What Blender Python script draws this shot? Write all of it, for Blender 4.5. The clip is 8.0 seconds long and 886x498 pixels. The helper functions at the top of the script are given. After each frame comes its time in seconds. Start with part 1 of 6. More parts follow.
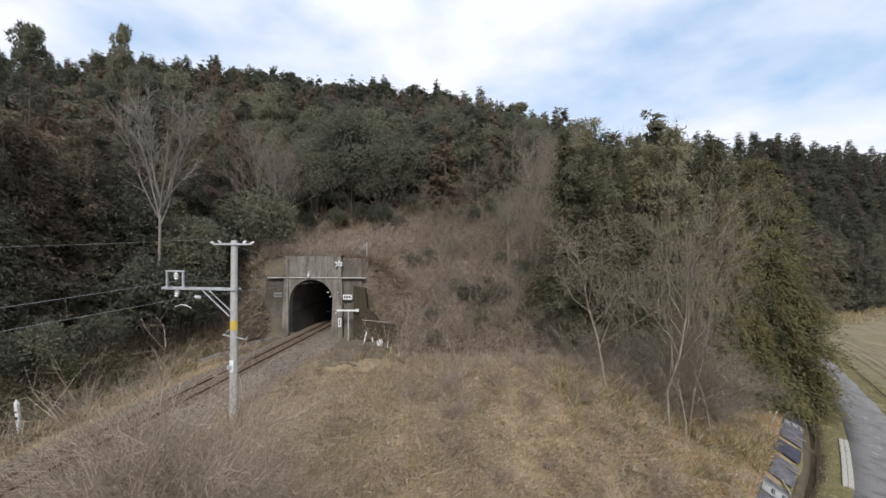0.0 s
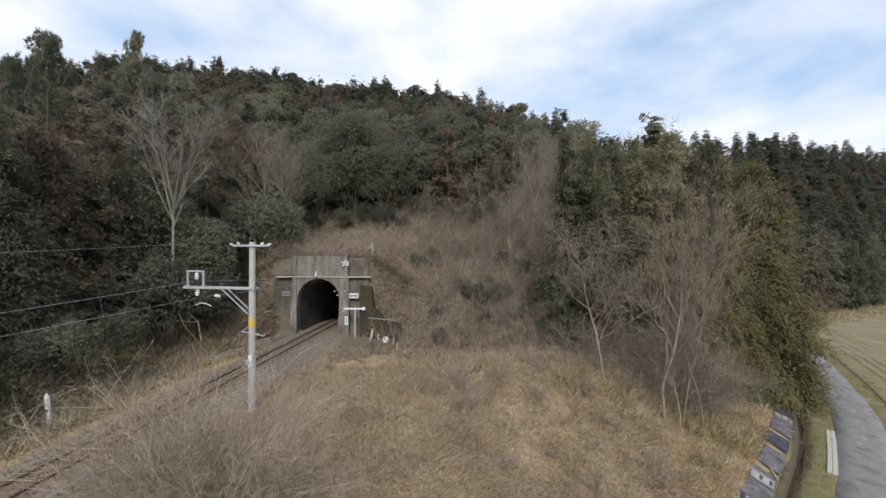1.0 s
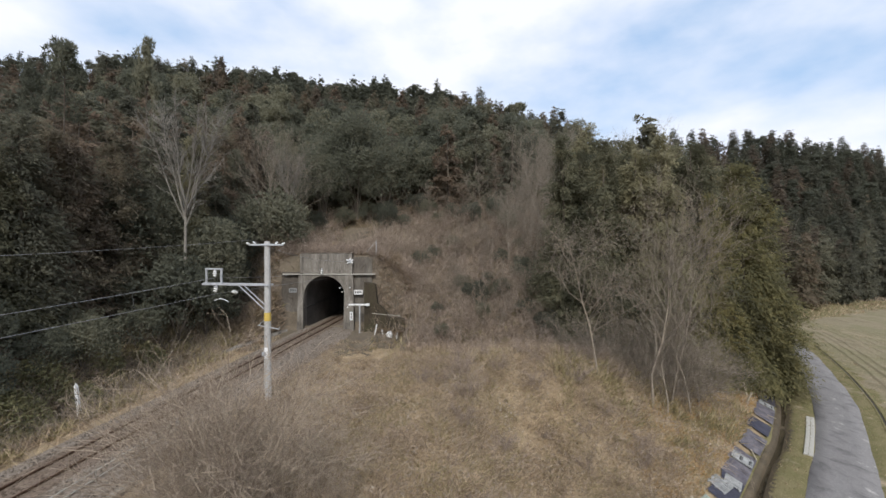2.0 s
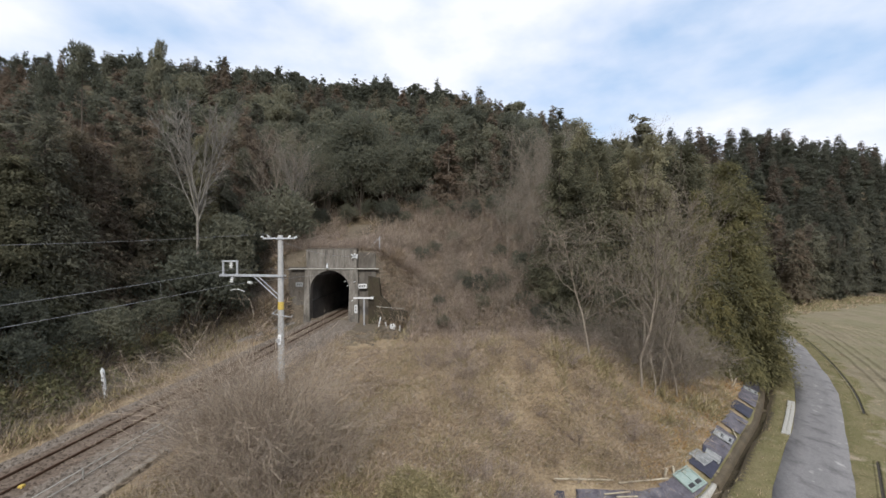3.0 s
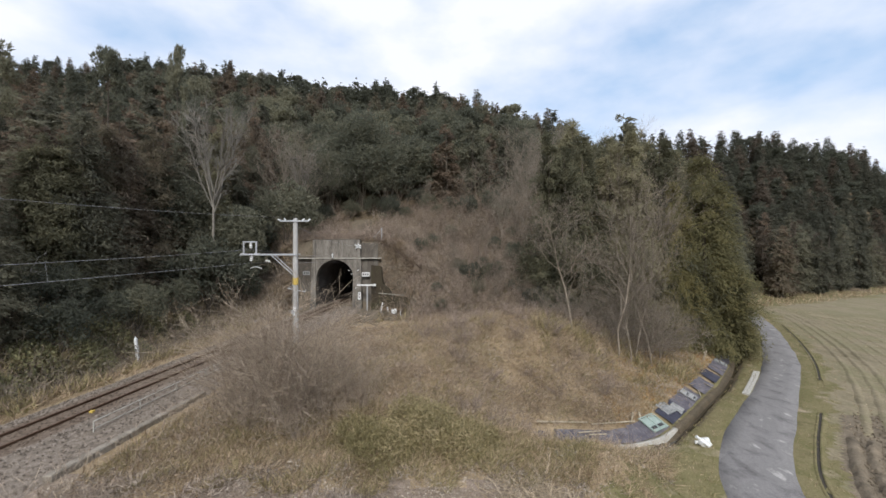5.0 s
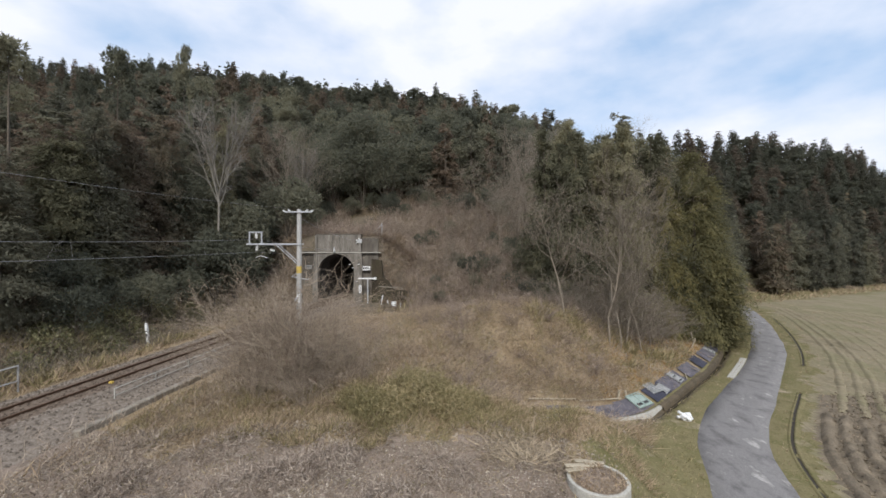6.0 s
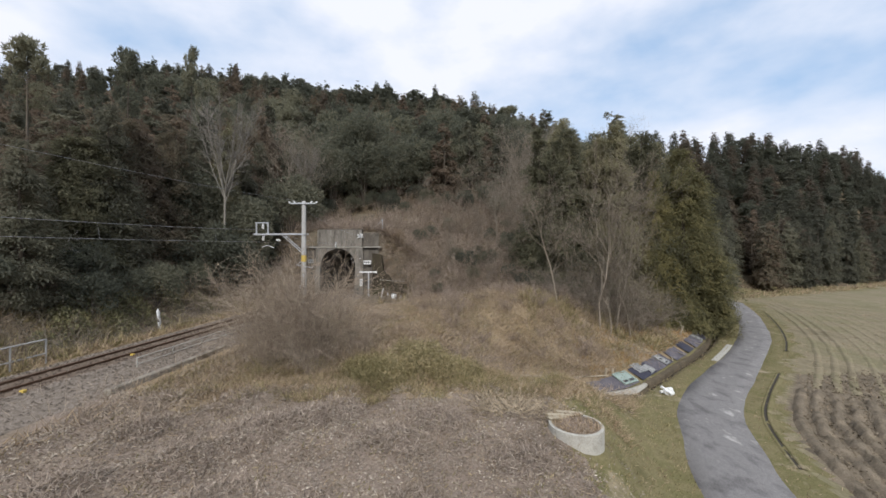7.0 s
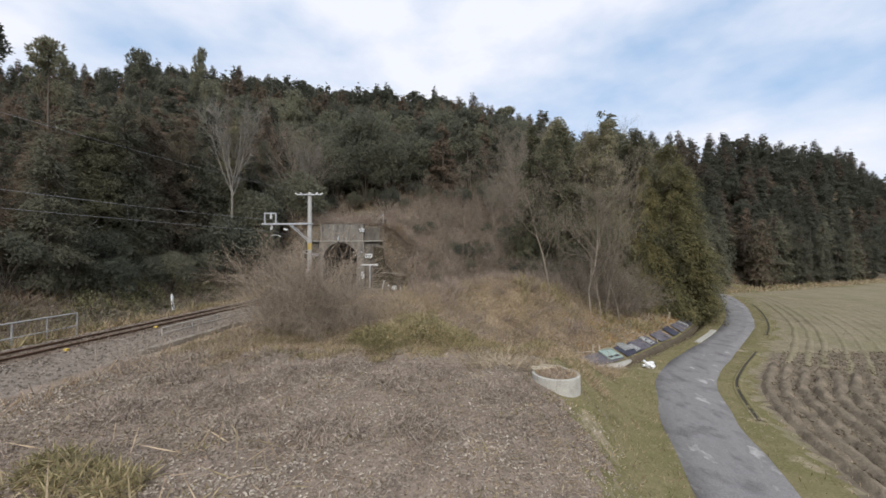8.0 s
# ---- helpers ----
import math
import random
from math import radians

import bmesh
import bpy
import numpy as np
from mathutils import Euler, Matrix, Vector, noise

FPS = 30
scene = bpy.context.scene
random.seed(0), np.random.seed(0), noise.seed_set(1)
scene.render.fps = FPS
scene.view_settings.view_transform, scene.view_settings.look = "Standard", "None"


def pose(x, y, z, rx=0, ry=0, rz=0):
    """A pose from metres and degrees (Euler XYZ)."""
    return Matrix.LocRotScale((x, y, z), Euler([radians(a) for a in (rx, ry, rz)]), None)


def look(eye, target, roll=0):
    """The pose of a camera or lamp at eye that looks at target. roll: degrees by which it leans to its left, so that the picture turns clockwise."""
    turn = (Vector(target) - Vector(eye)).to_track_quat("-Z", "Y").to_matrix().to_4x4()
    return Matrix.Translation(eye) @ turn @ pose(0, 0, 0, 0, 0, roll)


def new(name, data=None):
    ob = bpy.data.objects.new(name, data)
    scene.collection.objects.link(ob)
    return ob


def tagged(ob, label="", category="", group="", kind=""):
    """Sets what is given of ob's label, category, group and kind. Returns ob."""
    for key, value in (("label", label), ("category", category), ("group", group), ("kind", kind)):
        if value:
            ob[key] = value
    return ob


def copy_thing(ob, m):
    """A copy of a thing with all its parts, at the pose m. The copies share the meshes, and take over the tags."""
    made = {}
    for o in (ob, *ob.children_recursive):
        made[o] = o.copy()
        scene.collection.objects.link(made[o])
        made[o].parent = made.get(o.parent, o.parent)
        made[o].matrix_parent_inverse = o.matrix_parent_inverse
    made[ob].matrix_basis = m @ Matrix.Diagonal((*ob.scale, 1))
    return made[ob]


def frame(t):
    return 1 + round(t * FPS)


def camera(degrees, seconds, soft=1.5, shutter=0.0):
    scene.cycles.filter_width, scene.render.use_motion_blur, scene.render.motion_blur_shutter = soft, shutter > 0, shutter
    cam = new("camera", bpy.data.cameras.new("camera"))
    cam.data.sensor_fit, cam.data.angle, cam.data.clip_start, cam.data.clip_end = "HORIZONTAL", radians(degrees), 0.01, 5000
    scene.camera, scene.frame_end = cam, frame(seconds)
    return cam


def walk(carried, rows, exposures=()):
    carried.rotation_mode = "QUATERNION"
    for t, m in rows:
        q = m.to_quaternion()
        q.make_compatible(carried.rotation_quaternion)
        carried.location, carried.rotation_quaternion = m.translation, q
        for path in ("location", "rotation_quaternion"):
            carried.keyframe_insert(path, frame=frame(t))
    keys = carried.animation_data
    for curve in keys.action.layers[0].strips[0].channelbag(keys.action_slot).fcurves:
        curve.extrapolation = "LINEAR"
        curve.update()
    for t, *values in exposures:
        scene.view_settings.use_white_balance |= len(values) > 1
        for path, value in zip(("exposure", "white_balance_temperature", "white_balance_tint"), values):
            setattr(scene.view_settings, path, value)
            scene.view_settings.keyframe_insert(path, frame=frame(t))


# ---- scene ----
# Camera and its way: backwards and down from 12 m to 7 m above the fields.
cam = camera(97.0, 8.0, soft=1.58)
PATH = [
    (0.0, 0.000, 0.000, 12.134, 0.273, 0.163, -0.219),
    (0.5, -0.243, -0.528, 12.208, 0.224, 0.023, -0.175),
    (1.0, -0.446, -1.182, 12.270, 0.188, -0.040, -0.163),
    (1.5, -0.589, -1.917, 12.375, 0.086, -0.224, -0.062),
    (3.0, -0.817, -4.346, 12.015, 0.044, -0.681, 0.050),
    (3.5, -0.850, -5.160, 11.710, -0.021, -0.619, 0.037),
    (4.0, -0.849, -5.968, 11.330, -0.114, -0.462, 0.031),
    (4.5, -0.820, -6.753, 10.881, -0.162, -0.284, 0.072),
    (6.0, -0.487, -8.720, 9.503, -0.054, 0.138, 0.076),
    (6.5, -0.410, -9.410, 9.002, -0.066, 0.313, 0.085),
    (7.0, -0.334, -10.202, 8.457, -0.078, 0.525, 0.104),
    (7.5, -0.243, -11.054, 7.858, -0.060, 0.732, 0.145),
    (8.0, -0.216, -12.045, 7.262, -0.132, 0.882, 0.151),
]
walk(cam, [(t, pose(x, y, z, 90 + p, r, w)) for t, x, y, z, w, p, r in PATH], exposures=[(0.0, 0.47), (1.5, 0.47), (4.5, 0.47), (6.0, 0.43), (8.0, 0.36)])

# ---- world, sun ----
SUN_EL, SUN_AZ = 40.0, 180.0      # degrees; azimuth clockwise from the way ahead
world = bpy.data.worlds.new("world")
scene.world = world
world.use_nodes = True
wn, wl = world.node_tree.nodes, world.node_tree.links
wn.clear()
w_out, w_bg = wn.new("ShaderNodeOutputWorld"), wn.new("ShaderNodeBackground")
sky = wn.new("ShaderNodeTexSky")
sky.sky_type, sky.sun_disc = "NISHITA", False
sky.sun_elevation, sky.sun_rotation = radians(SUN_EL), radians(SUN_AZ)
sky.air_density, sky.dust_density = 1.0, 1.5
w_co, w_map, w_no = wn.new("ShaderNodeTexCoord"), wn.new("ShaderNodeMapping"), wn.new("ShaderNodeTexNoise")
w_map.inputs["Scale"].default_value = (1.0, 1.0, 2.0)
w_map.inputs["Location"].default_value = (0.35, 0.1, 0.2)
w_no.inputs["Scale"].default_value, w_no.inputs["Detail"].default_value, w_no.inputs["Roughness"].default_value = 2.1, 6.0, 0.52
w_ramp = wn.new("ShaderNodeValToRGB")
w_ramp.color_ramp.elements[0].position, w_ramp.color_ramp.elements[1].position = 0.32, 0.57
w_mix = wn.new("ShaderNodeMix")
w_mix.data_type = "RGBA"
w_mix.inputs["B"].default_value = (8.15, 8.4, 9.3, 1)
w_thin = wn.new("ShaderNodeMix")
w_thin.data_type = "RGBA"
w_thin.inputs["Factor"].default_value = 0.62
w_thin.inputs["B"].default_value = (5.0, 7.0, 9.9, 1)
wl.new(w_co.outputs["Generated"], w_map.inputs["Vector"])
wl.new(w_map.outputs["Vector"], w_no.inputs["Vector"])
wl.new(w_no.outputs["Fac"], w_ramp.inputs["Fac"])
wl.new(sky.outputs["Color"], w_thin.inputs["A"])
wl.new(w_thin.outputs["Result"], w_mix.inputs["A"])
wl.new(w_ramp.outputs["Color"], w_mix.inputs["Factor"])
wl.new(w_mix.outputs["Result"], w_bg.inputs["Color"])
w_bg.inputs["Strength"].default_value = 0.087
wl.new(w_bg.outputs["Background"], w_out.inputs["Surface"])

sun = new("sun", bpy.data.lights.new("sun", "SUN"))
sun.data.energy, sun.data.angle, sun.data.color = 2.1, radians(11), (1.0, 0.975, 0.94)
sa, se = radians(SUN_AZ), radians(SUN_EL)
SUN_FROM = Vector((math.sin(sa) * math.cos(se), math.cos(sa) * math.cos(se), math.sin(se)))
sun.matrix_world = look(SUN_FROM * 100, (0, 0, 0))


# ---- materials ----
def material(name, colors, scale=3.0, fine=40.0, rough=0.85, bump=0.3, metal=0.0, island=0.0, per_object=0.0, spec=0.3, space="Object", stretch=(1, 1, 1), dist=0.02, thin=0.0):
    """A two-scale procedural surface: large patches choose among the colours, fine grain darkens and roughens."""
    m = bpy.data.materials.new(name)
    m.use_nodes = True
    n, l = m.node_tree.nodes, m.node_tree.links
    b = n["Principled BSDF"]
    co = n.new("ShaderNodeTexCoord")
    mp = n.new("ShaderNodeMapping")
    mp.inputs["Scale"].default_value = stretch
    l.new(co.outputs[space], mp.inputs["Vector"])
    big, small = n.new("ShaderNodeTexNoise"), n.new("ShaderNodeTexNoise")
    for node, s, d in ((big, scale, 4), (small, fine, 5)):
        node.inputs["Scale"].default_value, node.inputs["Detail"].default_value, node.inputs["Roughness"].default_value = s, d, 0.62
        l.new(mp.outputs["Vector"], node.inputs["Vector"])
    ramp = n.new("ShaderNodeValToRGB")
    cr = ramp.color_ramp
    k = len(colors)
    while len(cr.elements) < k:
        cr.elements.new(0.5)
    for i, c in enumerate(colors):
        cr.elements[i].position = 0.5 if k == 1 else 0.3 + 0.4 * i / (k - 1)
        cr.elements[i].color = (*c, 1)
    fac = big.outputs["Fac"]
    geo, info = n.new("ShaderNodeNewGeometry"), n.new("ShaderNodeObjectInfo")
    for amount, source in ((island, geo.outputs["Random Per Island"]), (per_object, info.outputs["Random"])):
        if amount:
            a = n.new("ShaderNodeMath")
            a.operation, a.inputs[1].default_value = "SUBTRACT", 0.5
            l.new(source, a.inputs[0])
            c = n.new("ShaderNodeMath")
            c.operation, c.inputs[1].default_value = "MULTIPLY_ADD", amount
            l.new(a.outputs[0], c.inputs[0])
            l.new(fac, c.inputs[2])
            fac = c.outputs[0]
    l.new(fac, ramp.inputs["Fac"])
    grain = n.new("ShaderNodeMapRange")
    grain.inputs["From Min"].default_value, grain.inputs["From Max"].default_value = 0.3, 0.7
    grain.inputs["To Min"].default_value, grain.inputs["To Max"].default_value = 0.72, 1.22
    l.new(small.outputs["Fac"], grain.inputs["Value"])
    mul = n.new("ShaderNodeVectorMath")
    mul.operation = "SCALE"
    l.new(ramp.outputs["Color"], mul.inputs[0])
    l.new(grain.outputs["Result"], mul.inputs["Scale"])
    l.new(mul.outputs["Vector"], b.inputs["Base Color"])
    b.inputs["Roughness"].default_value, b.inputs["Metallic"].default_value = rough, metal
    b.inputs["Specular IOR Level"].default_value = spec
    if bump:
        bu = n.new("ShaderNodeBump")
        bu.inputs["Strength"].default_value, bu.inputs["Distance"].default_value = bump, dist
        l.new(small.outputs["Fac"], bu.inputs["Height"])
        l.new(bu.outputs["Normal"], b.inputs["Normal"])
    if thin:
        # light passing through leaves and blades
        through_leaf, blend = n.new("ShaderNodeBsdfTranslucent"), n.new("ShaderNodeMixShader")
        l.new(mul.outputs["Vector"], through_leaf.inputs["Color"])
        blend.inputs["Fac"].default_value = thin
        l.new(b.outputs["BSDF"], blend.inputs[1])
        l.new(through_leaf.outputs["BSDF"], blend.inputs[2])
        l.new(blend.outputs["Shader"], n["Material Output"].inputs["Surface"])
    return m


def foliage(name, colors, island=0.1, per_object=0.45, rough=0.85):
    return material(name, colors, scale=0.6, fine=2.5, rough=rough, bump=0.0, island=island, per_object=per_object, spec=0.12, thin=0.5)


M_GRASS = material("dry grass ground", [(0.155, 0.112, 0.07), (0.265, 0.198, 0.122), (0.335, 0.258, 0.165), (0.21, 0.172, 0.092)], 0.45, 9, 0.95, 0.8, spec=0.1, dist=0.08)
M_VERGE = material("mown green verge", [(0.12, 0.108, 0.05), (0.20, 0.17, 0.09), (0.15, 0.137, 0.062), (0.35, 0.285, 0.2)], 0.42, 11, 0.95, 0.7, spec=0.1, dist=0.05)
M_LITTER = material("leaf litter ground", [(0.17, 0.134, 0.105), (0.29, 0.23, 0.183), (0.225, 0.178, 0.13)], 0.7, 16, 0.95, 0.9, spec=0.1, dist=0.06)
M_FOREST = material("forest floor", [(0.07, 0.055, 0.035), (0.13, 0.10, 0.065), (0.09, 0.08, 0.045)], 0.4, 6, 0.95, 0.8, spec=0.1, dist=0.1)
M_BRUSH = material("brush slope ground", [(0.10, 0.082, 0.062), (0.165, 0.135, 0.10), (0.13, 0.11, 0.076)], 0.3, 7, 0.95, 0.8, spec=0.1, dist=0.1)
M_FIELD = material("stubble field soil", [(0.165, 0.14, 0.088), (0.25, 0.21, 0.14), (0.20, 0.178, 0.105), (0.28, 0.235, 0.155)], 0.25, 8, 0.95, 0.6, spec=0.1, stretch=(1, 0.35, 1), dist=0.05)
M_EARTH = material("turned earth", [(0.12, 0.098, 0.072), (0.19, 0.155, 0.112), (0.26, 0.21, 0.15)], 1.0, 14, 0.95, 0.8, spec=0.1, dist=0.05)
M_ROAD = material("worn asphalt", [(0.125, 0.117, 0.113), (0.175, 0.165, 0.16), (0.225, 0.213, 0.205), (0.20, 0.19, 0.182), (0.38, 0.36, 0.34)], 0.75, 22, 0.9, 0.5, spec=0.2, stretch=(1.5, 0.8, 1))
M_BALLAST = material("ballast stone", [(0.095, 0.076, 0.06), (0.185, 0.153, 0.122), (0.26, 0.218, 0.178)], 5, 40, 0.9, 0.6, island=0.6, spec=0.2)
M_RUSTBED = material("rust stained ballast", [(0.075, 0.055, 0.04), (0.14, 0.105, 0.078), (0.20, 0.155, 0.12)], 5, 40, 0.9, 0.6, island=0.6, spec=0.2)
M_DEBRIS = material("grey cut stalks", [(0.20, 0.158, 0.127), (0.31, 0.25, 0.2), (0.44, 0.37, 0.302), (0.255, 0.203, 0.158)], 0.6, 8, 0.9, 0.0, island=0.5, spec=0.15)
M_RAIL = material("rusty rail steel", [(0.10, 0.058, 0.038), (0.15, 0.095, 0.062)], 2, 30, 0.6, 0.2, metal=0.35)
M_SLEEPER = material("weathered sleeper", [(0.07, 0.055, 0.045), (0.13, 0.105, 0.085)], 3, 30, 0.9, 0.5, per_object=0.3)
M_CONCRETE = material("stained concrete", [(0.075, 0.066, 0.055), (0.15, 0.135, 0.115), (0.21, 0.19, 0.162), (0.27, 0.25, 0.22)], 1.5, 12, 0.9, 0.4, stretch=(1, 1, 0.25))
M_MOSS = material("mossy dark concrete", [(0.028, 0.024, 0.017), (0.055, 0.043, 0.028), (0.05, 0.048, 0.024)], 1.1, 14, 0.95, 0.6, stretch=(1, 1, 0.4))
M_DARKSTREAK = material("dark streaked concrete", [(0.065, 0.056, 0.045), (0.115, 0.10, 0.083), (0.16, 0.145, 0.122)], 0.9, 12, 0.9, 0.4, stretch=(1, 1, 0.25))
M_SOOT = material("sooty tunnel lining", [(0.06, 0.055, 0.05), (0.12, 0.11, 0.10)], 0.6, 8, 0.95, 0.4)
M_PALE = material("pale concrete", [(0.33, 0.31, 0.265), (0.44, 0.42, 0.37), (0.38, 0.35, 0.29)], 1.5, 25, 0.9, 0.3)
M_KERB = material("weathered tan kerb concrete", [(0.15, 0.128, 0.10), (0.24, 0.21, 0.168), (0.32, 0.285, 0.235)], 1.6, 20, 0.9, 0.4)
M_POLE = material("spun concrete pole", [(0.34, 0.33, 0.31), (0.44, 0.43, 0.41)], 1.2, 25, 0.85, 0.2, stretch=(1, 1, 0.3))
M_GALV = material("galvanised steel", [(0.42, 0.43, 0.44), (0.55, 0.56, 0.57)], 4, 40, 0.5, 0.1, metal=0.5)
M_PORCELAIN = material("white porcelain", [(0.72, 0.72, 0.70), (0.80, 0.80, 0.78)], 5, 40, 0.3, 0.0, spec=0.5)
M_WHITE = material("weathered white paint", [(0.66, 0.66, 0.64), (0.78, 0.78, 0.77)], 4, 35, 0.6, 0.1)
M_BLACK = material("black paint", [(0.03, 0.03, 0.03), (0.05, 0.05, 0.05)], 4, 30, 0.7, 0.1)
M_YELLOW = material("yellow warning paint", [(0.50, 0.35, 0.07), (0.58, 0.42, 0.11)], 4, 30, 0.6, 0.1)
M_WIRE = material("aluminium cable", [(0.28, 0.28, 0.29), (0.36, 0.36, 0.37)], 4, 30, 0.6, 0.0, metal=0.4)
M_TARP = material("blue grey weed sheet", [(0.068, 0.061, 0.072), (0.115, 0.105, 0.118), (0.175, 0.16, 0.164)], 2.2, 9, 0.75, 0.6, dist=0.05)
M_TARPDARK = material("black weed sheet", [(0.03, 0.03, 0.045), (0.06, 0.06, 0.08)], 1.2, 9, 0.7, 0.6, dist=0.04)
M_SASH = material("grey painted frame", [(0.22, 0.225, 0.22), (0.36, 0.36, 0.345)], 4, 30, 0.6, 0.2, per_object=0.4)
M_GREENSASH = material("pale green frame", [(0.24, 0.31, 0.27), (0.33, 0.39, 0.35)], 4, 30, 0.6, 0.2)
M_WOOD = material("bleached timber", [(0.33, 0.28, 0.20), (0.46, 0.40, 0.30)], 2, 40, 0.85, 0.4, per_object=0.4, stretch=(1, 6, 6))
M_BARK = material("grey brown bark", [(0.085, 0.068, 0.052), (0.16, 0.135, 0.105)], 1.5, 18, 0.95, 0.5, per_object=0.2, stretch=(1, 1, 0.3))
M_PALEBARK = material("pale bare bark", [(0.20, 0.17, 0.135), (0.34, 0.29, 0.228)], 1.2, 14, 0.95, 0.3, per_object=0.2)
M_TWIG = material("brown twigs", [(0.19, 0.148, 0.118), (0.31, 0.243, 0.192), (0.41, 0.325, 0.255)], 0.5, 8, 0.95, 0.0, island=0.5)
M_STRAW = material("dry grass blades", [(0.235, 0.172, 0.112), (0.405, 0.303, 0.2), (0.55, 0.43, 0.294), (0.30, 0.244, 0.144)], 0.35, 6, 0.9, 0.0, island=0.45, spec=0.15, thin=0.25)
M_GREENBLADE = material("green bamboo grass blades", [(0.195, 0.172, 0.086), (0.31, 0.262, 0.135), (0.44, 0.36, 0.21)], 0.5, 6, 0.8, 0.0, island=0.6, spec=0.15, thin=0.3)
M_UNDERLEAF = material("dull green undergrowth leaves", [(0.125, 0.125, 0.066), (0.21, 0.205, 0.10), (0.34, 0.31, 0.165)], 0.6, 6, 0.7, 0.0, island=0.6, spec=0.25, thin=0.3)
M_LEAFLITTER = material("fallen leaves", [(0.16, 0.13, 0.103), (0.25, 0.206, 0.162), (0.32, 0.27, 0.216), (0.235, 0.19, 0.14), (0.47, 0.41, 0.335)], 0.45, 5, 0.9, 0.0, island=0.4, spec=0.15)
# lightened, greyed and shifted to blue: distance haze mixed into the green
M_CEDAR = foliage("cedar foliage", [(0.10, 0.10, 0.076), (0.16, 0.156, 0.115), (0.215, 0.205, 0.145)])
# cedar green brightened and warmed: sunlight is put into the colour
M_GROVE = foliage("sunlit olive cedar foliage", [(0.125, 0.122, 0.08), (0.20, 0.19, 0.122), (0.285, 0.26, 0.16)])
# brighter grove colour; the yellow of the sun is painted in
M_EDGE = foliage("sunlit yellow green cedar foliage", [(0.13, 0.122, 0.066), (0.215, 0.195, 0.095), (0.33, 0.285, 0.13)])
M_VINE = material("dead brown vines", [(0.185, 0.14, 0.103), (0.31, 0.235, 0.168), (0.42, 0.32, 0.222), (0.26, 0.205, 0.138)], 0.4, 6, 0.95, 0.0, island=0.5, spec=0.1)
# dark from wet and from the ditch's shadow, painted into the brown
M_DITCH = material("wet shaded ditch earth", [(0.07, 0.055, 0.035), (0.13, 0.10, 0.062)], 1.0, 12, 0.8, 0.6, dist=0.05)
M_CEDARBROWN = foliage("winter brown cedar foliage", [(0.135, 0.112, 0.086), (0.23, 0.172, 0.125), (0.18, 0.155, 0.11)])
# the next two greens also carry the hill's haze as grey blue
M_BROAD = foliage("evergreen foliage", [(0.10, 0.107, 0.083), (0.16, 0.163, 0.12), (0.215, 0.21, 0.15)])
M_PINE = foliage("pine foliage", [(0.115, 0.12, 0.09), (0.18, 0.182, 0.133), (0.25, 0.24, 0.165)])


# ---- geometry helpers ----
RNG = np.random.default_rng(7)


def mesh_object(name, verts, faces, mats, parent=None, smooth=False, slots=None):
    me = bpy.data.meshes.new(name)
    if isinstance(faces, list) and len({len(f) for f in faces}) > 1:
        me.from_pydata(np.asarray(verts, float).tolist(), [], faces)
    else:
        vs, fs = np.asarray(verts, np.float32), np.asarray(faces, np.int32)
        me.vertices.add(len(vs))
        me.vertices.foreach_set("co", vs.ravel())
        me.loops.add(fs.size)
        me.loops.foreach_set("vertex_index", fs.ravel())
        me.polygons.add(len(fs))
        me.polygons.foreach_set("loop_start", np.arange(0, fs.size, fs.shape[1], dtype=np.int32))
        me.update(calc_edges=True)
    for m in (mats if isinstance(mats, (list, tuple)) else [mats]):
        me.materials.append(m)
    if slots is not None:
        me.polygons.foreach_set("material_index", np.asarray(slots, np.int32))
    if smooth:
        me.polygons.foreach_set("use_smooth", np.ones(len(me.polygons), bool))
    me.update()
    ob = new(name, me)
    ob.parent = parent
    return ob


def part(name, bm, mat, parent, label=""):
    """Links a bmesh as one mesh object under a thing or a part."""
    me = bpy.data.meshes.new(name)
    bm.to_mesh(me)
    bm.free()
    me.materials.append(mat)
    ob = new(name, me)
    ob.parent = parent
    return tagged(ob, label) if label else ob


def thing(name, x, y, z, label, category, group="", turn=0.0):
    ob = new(name)
    ob.empty_display_size = 0.3
    ob.matrix_basis = pose(x, y, z, 0, 0, turn)
    return tagged(ob, label, category, group)


def box(bm, x0, x1, y0, y1, z0, z1, bevel=0.0, m=None):
    r = bmesh.ops.create_cube(bm, size=1)
    vs = r["verts"]
    bmesh.ops.scale(bm, vec=(x1 - x0, y1 - y0, z1 - z0), verts=vs)
    bmesh.ops.translate(bm, vec=((x0 + x1) / 2, (y0 + y1) / 2, (z0 + z1) / 2), verts=vs)
    if bevel:
        es = list({e for v in vs for e in v.link_edges})
        r = bmesh.ops.bevel(bm, geom=es, offset=bevel, segments=1, affect="EDGES")
        vs = list({v for f in r["faces"] for v in f.verts} | {v for v in vs if v.is_valid})
    if m is not None:
        bmesh.ops.transform(bm, matrix=m, verts=vs)
    return bm


def rod(bm, a, b, r0, r1=None, n=8):
    a, b = Vector(a), Vector(b)
    d = b - a
    m = Matrix.Translation((a + b) / 2) @ d.to_track_quat("Z", "Y").to_matrix().to_4x4()
    bmesh.ops.create_cone(bm, cap_ends=True, segments=n, radius1=r0, radius2=r0 if r1 is None else r1, depth=d.length, matrix=m)
    return bm


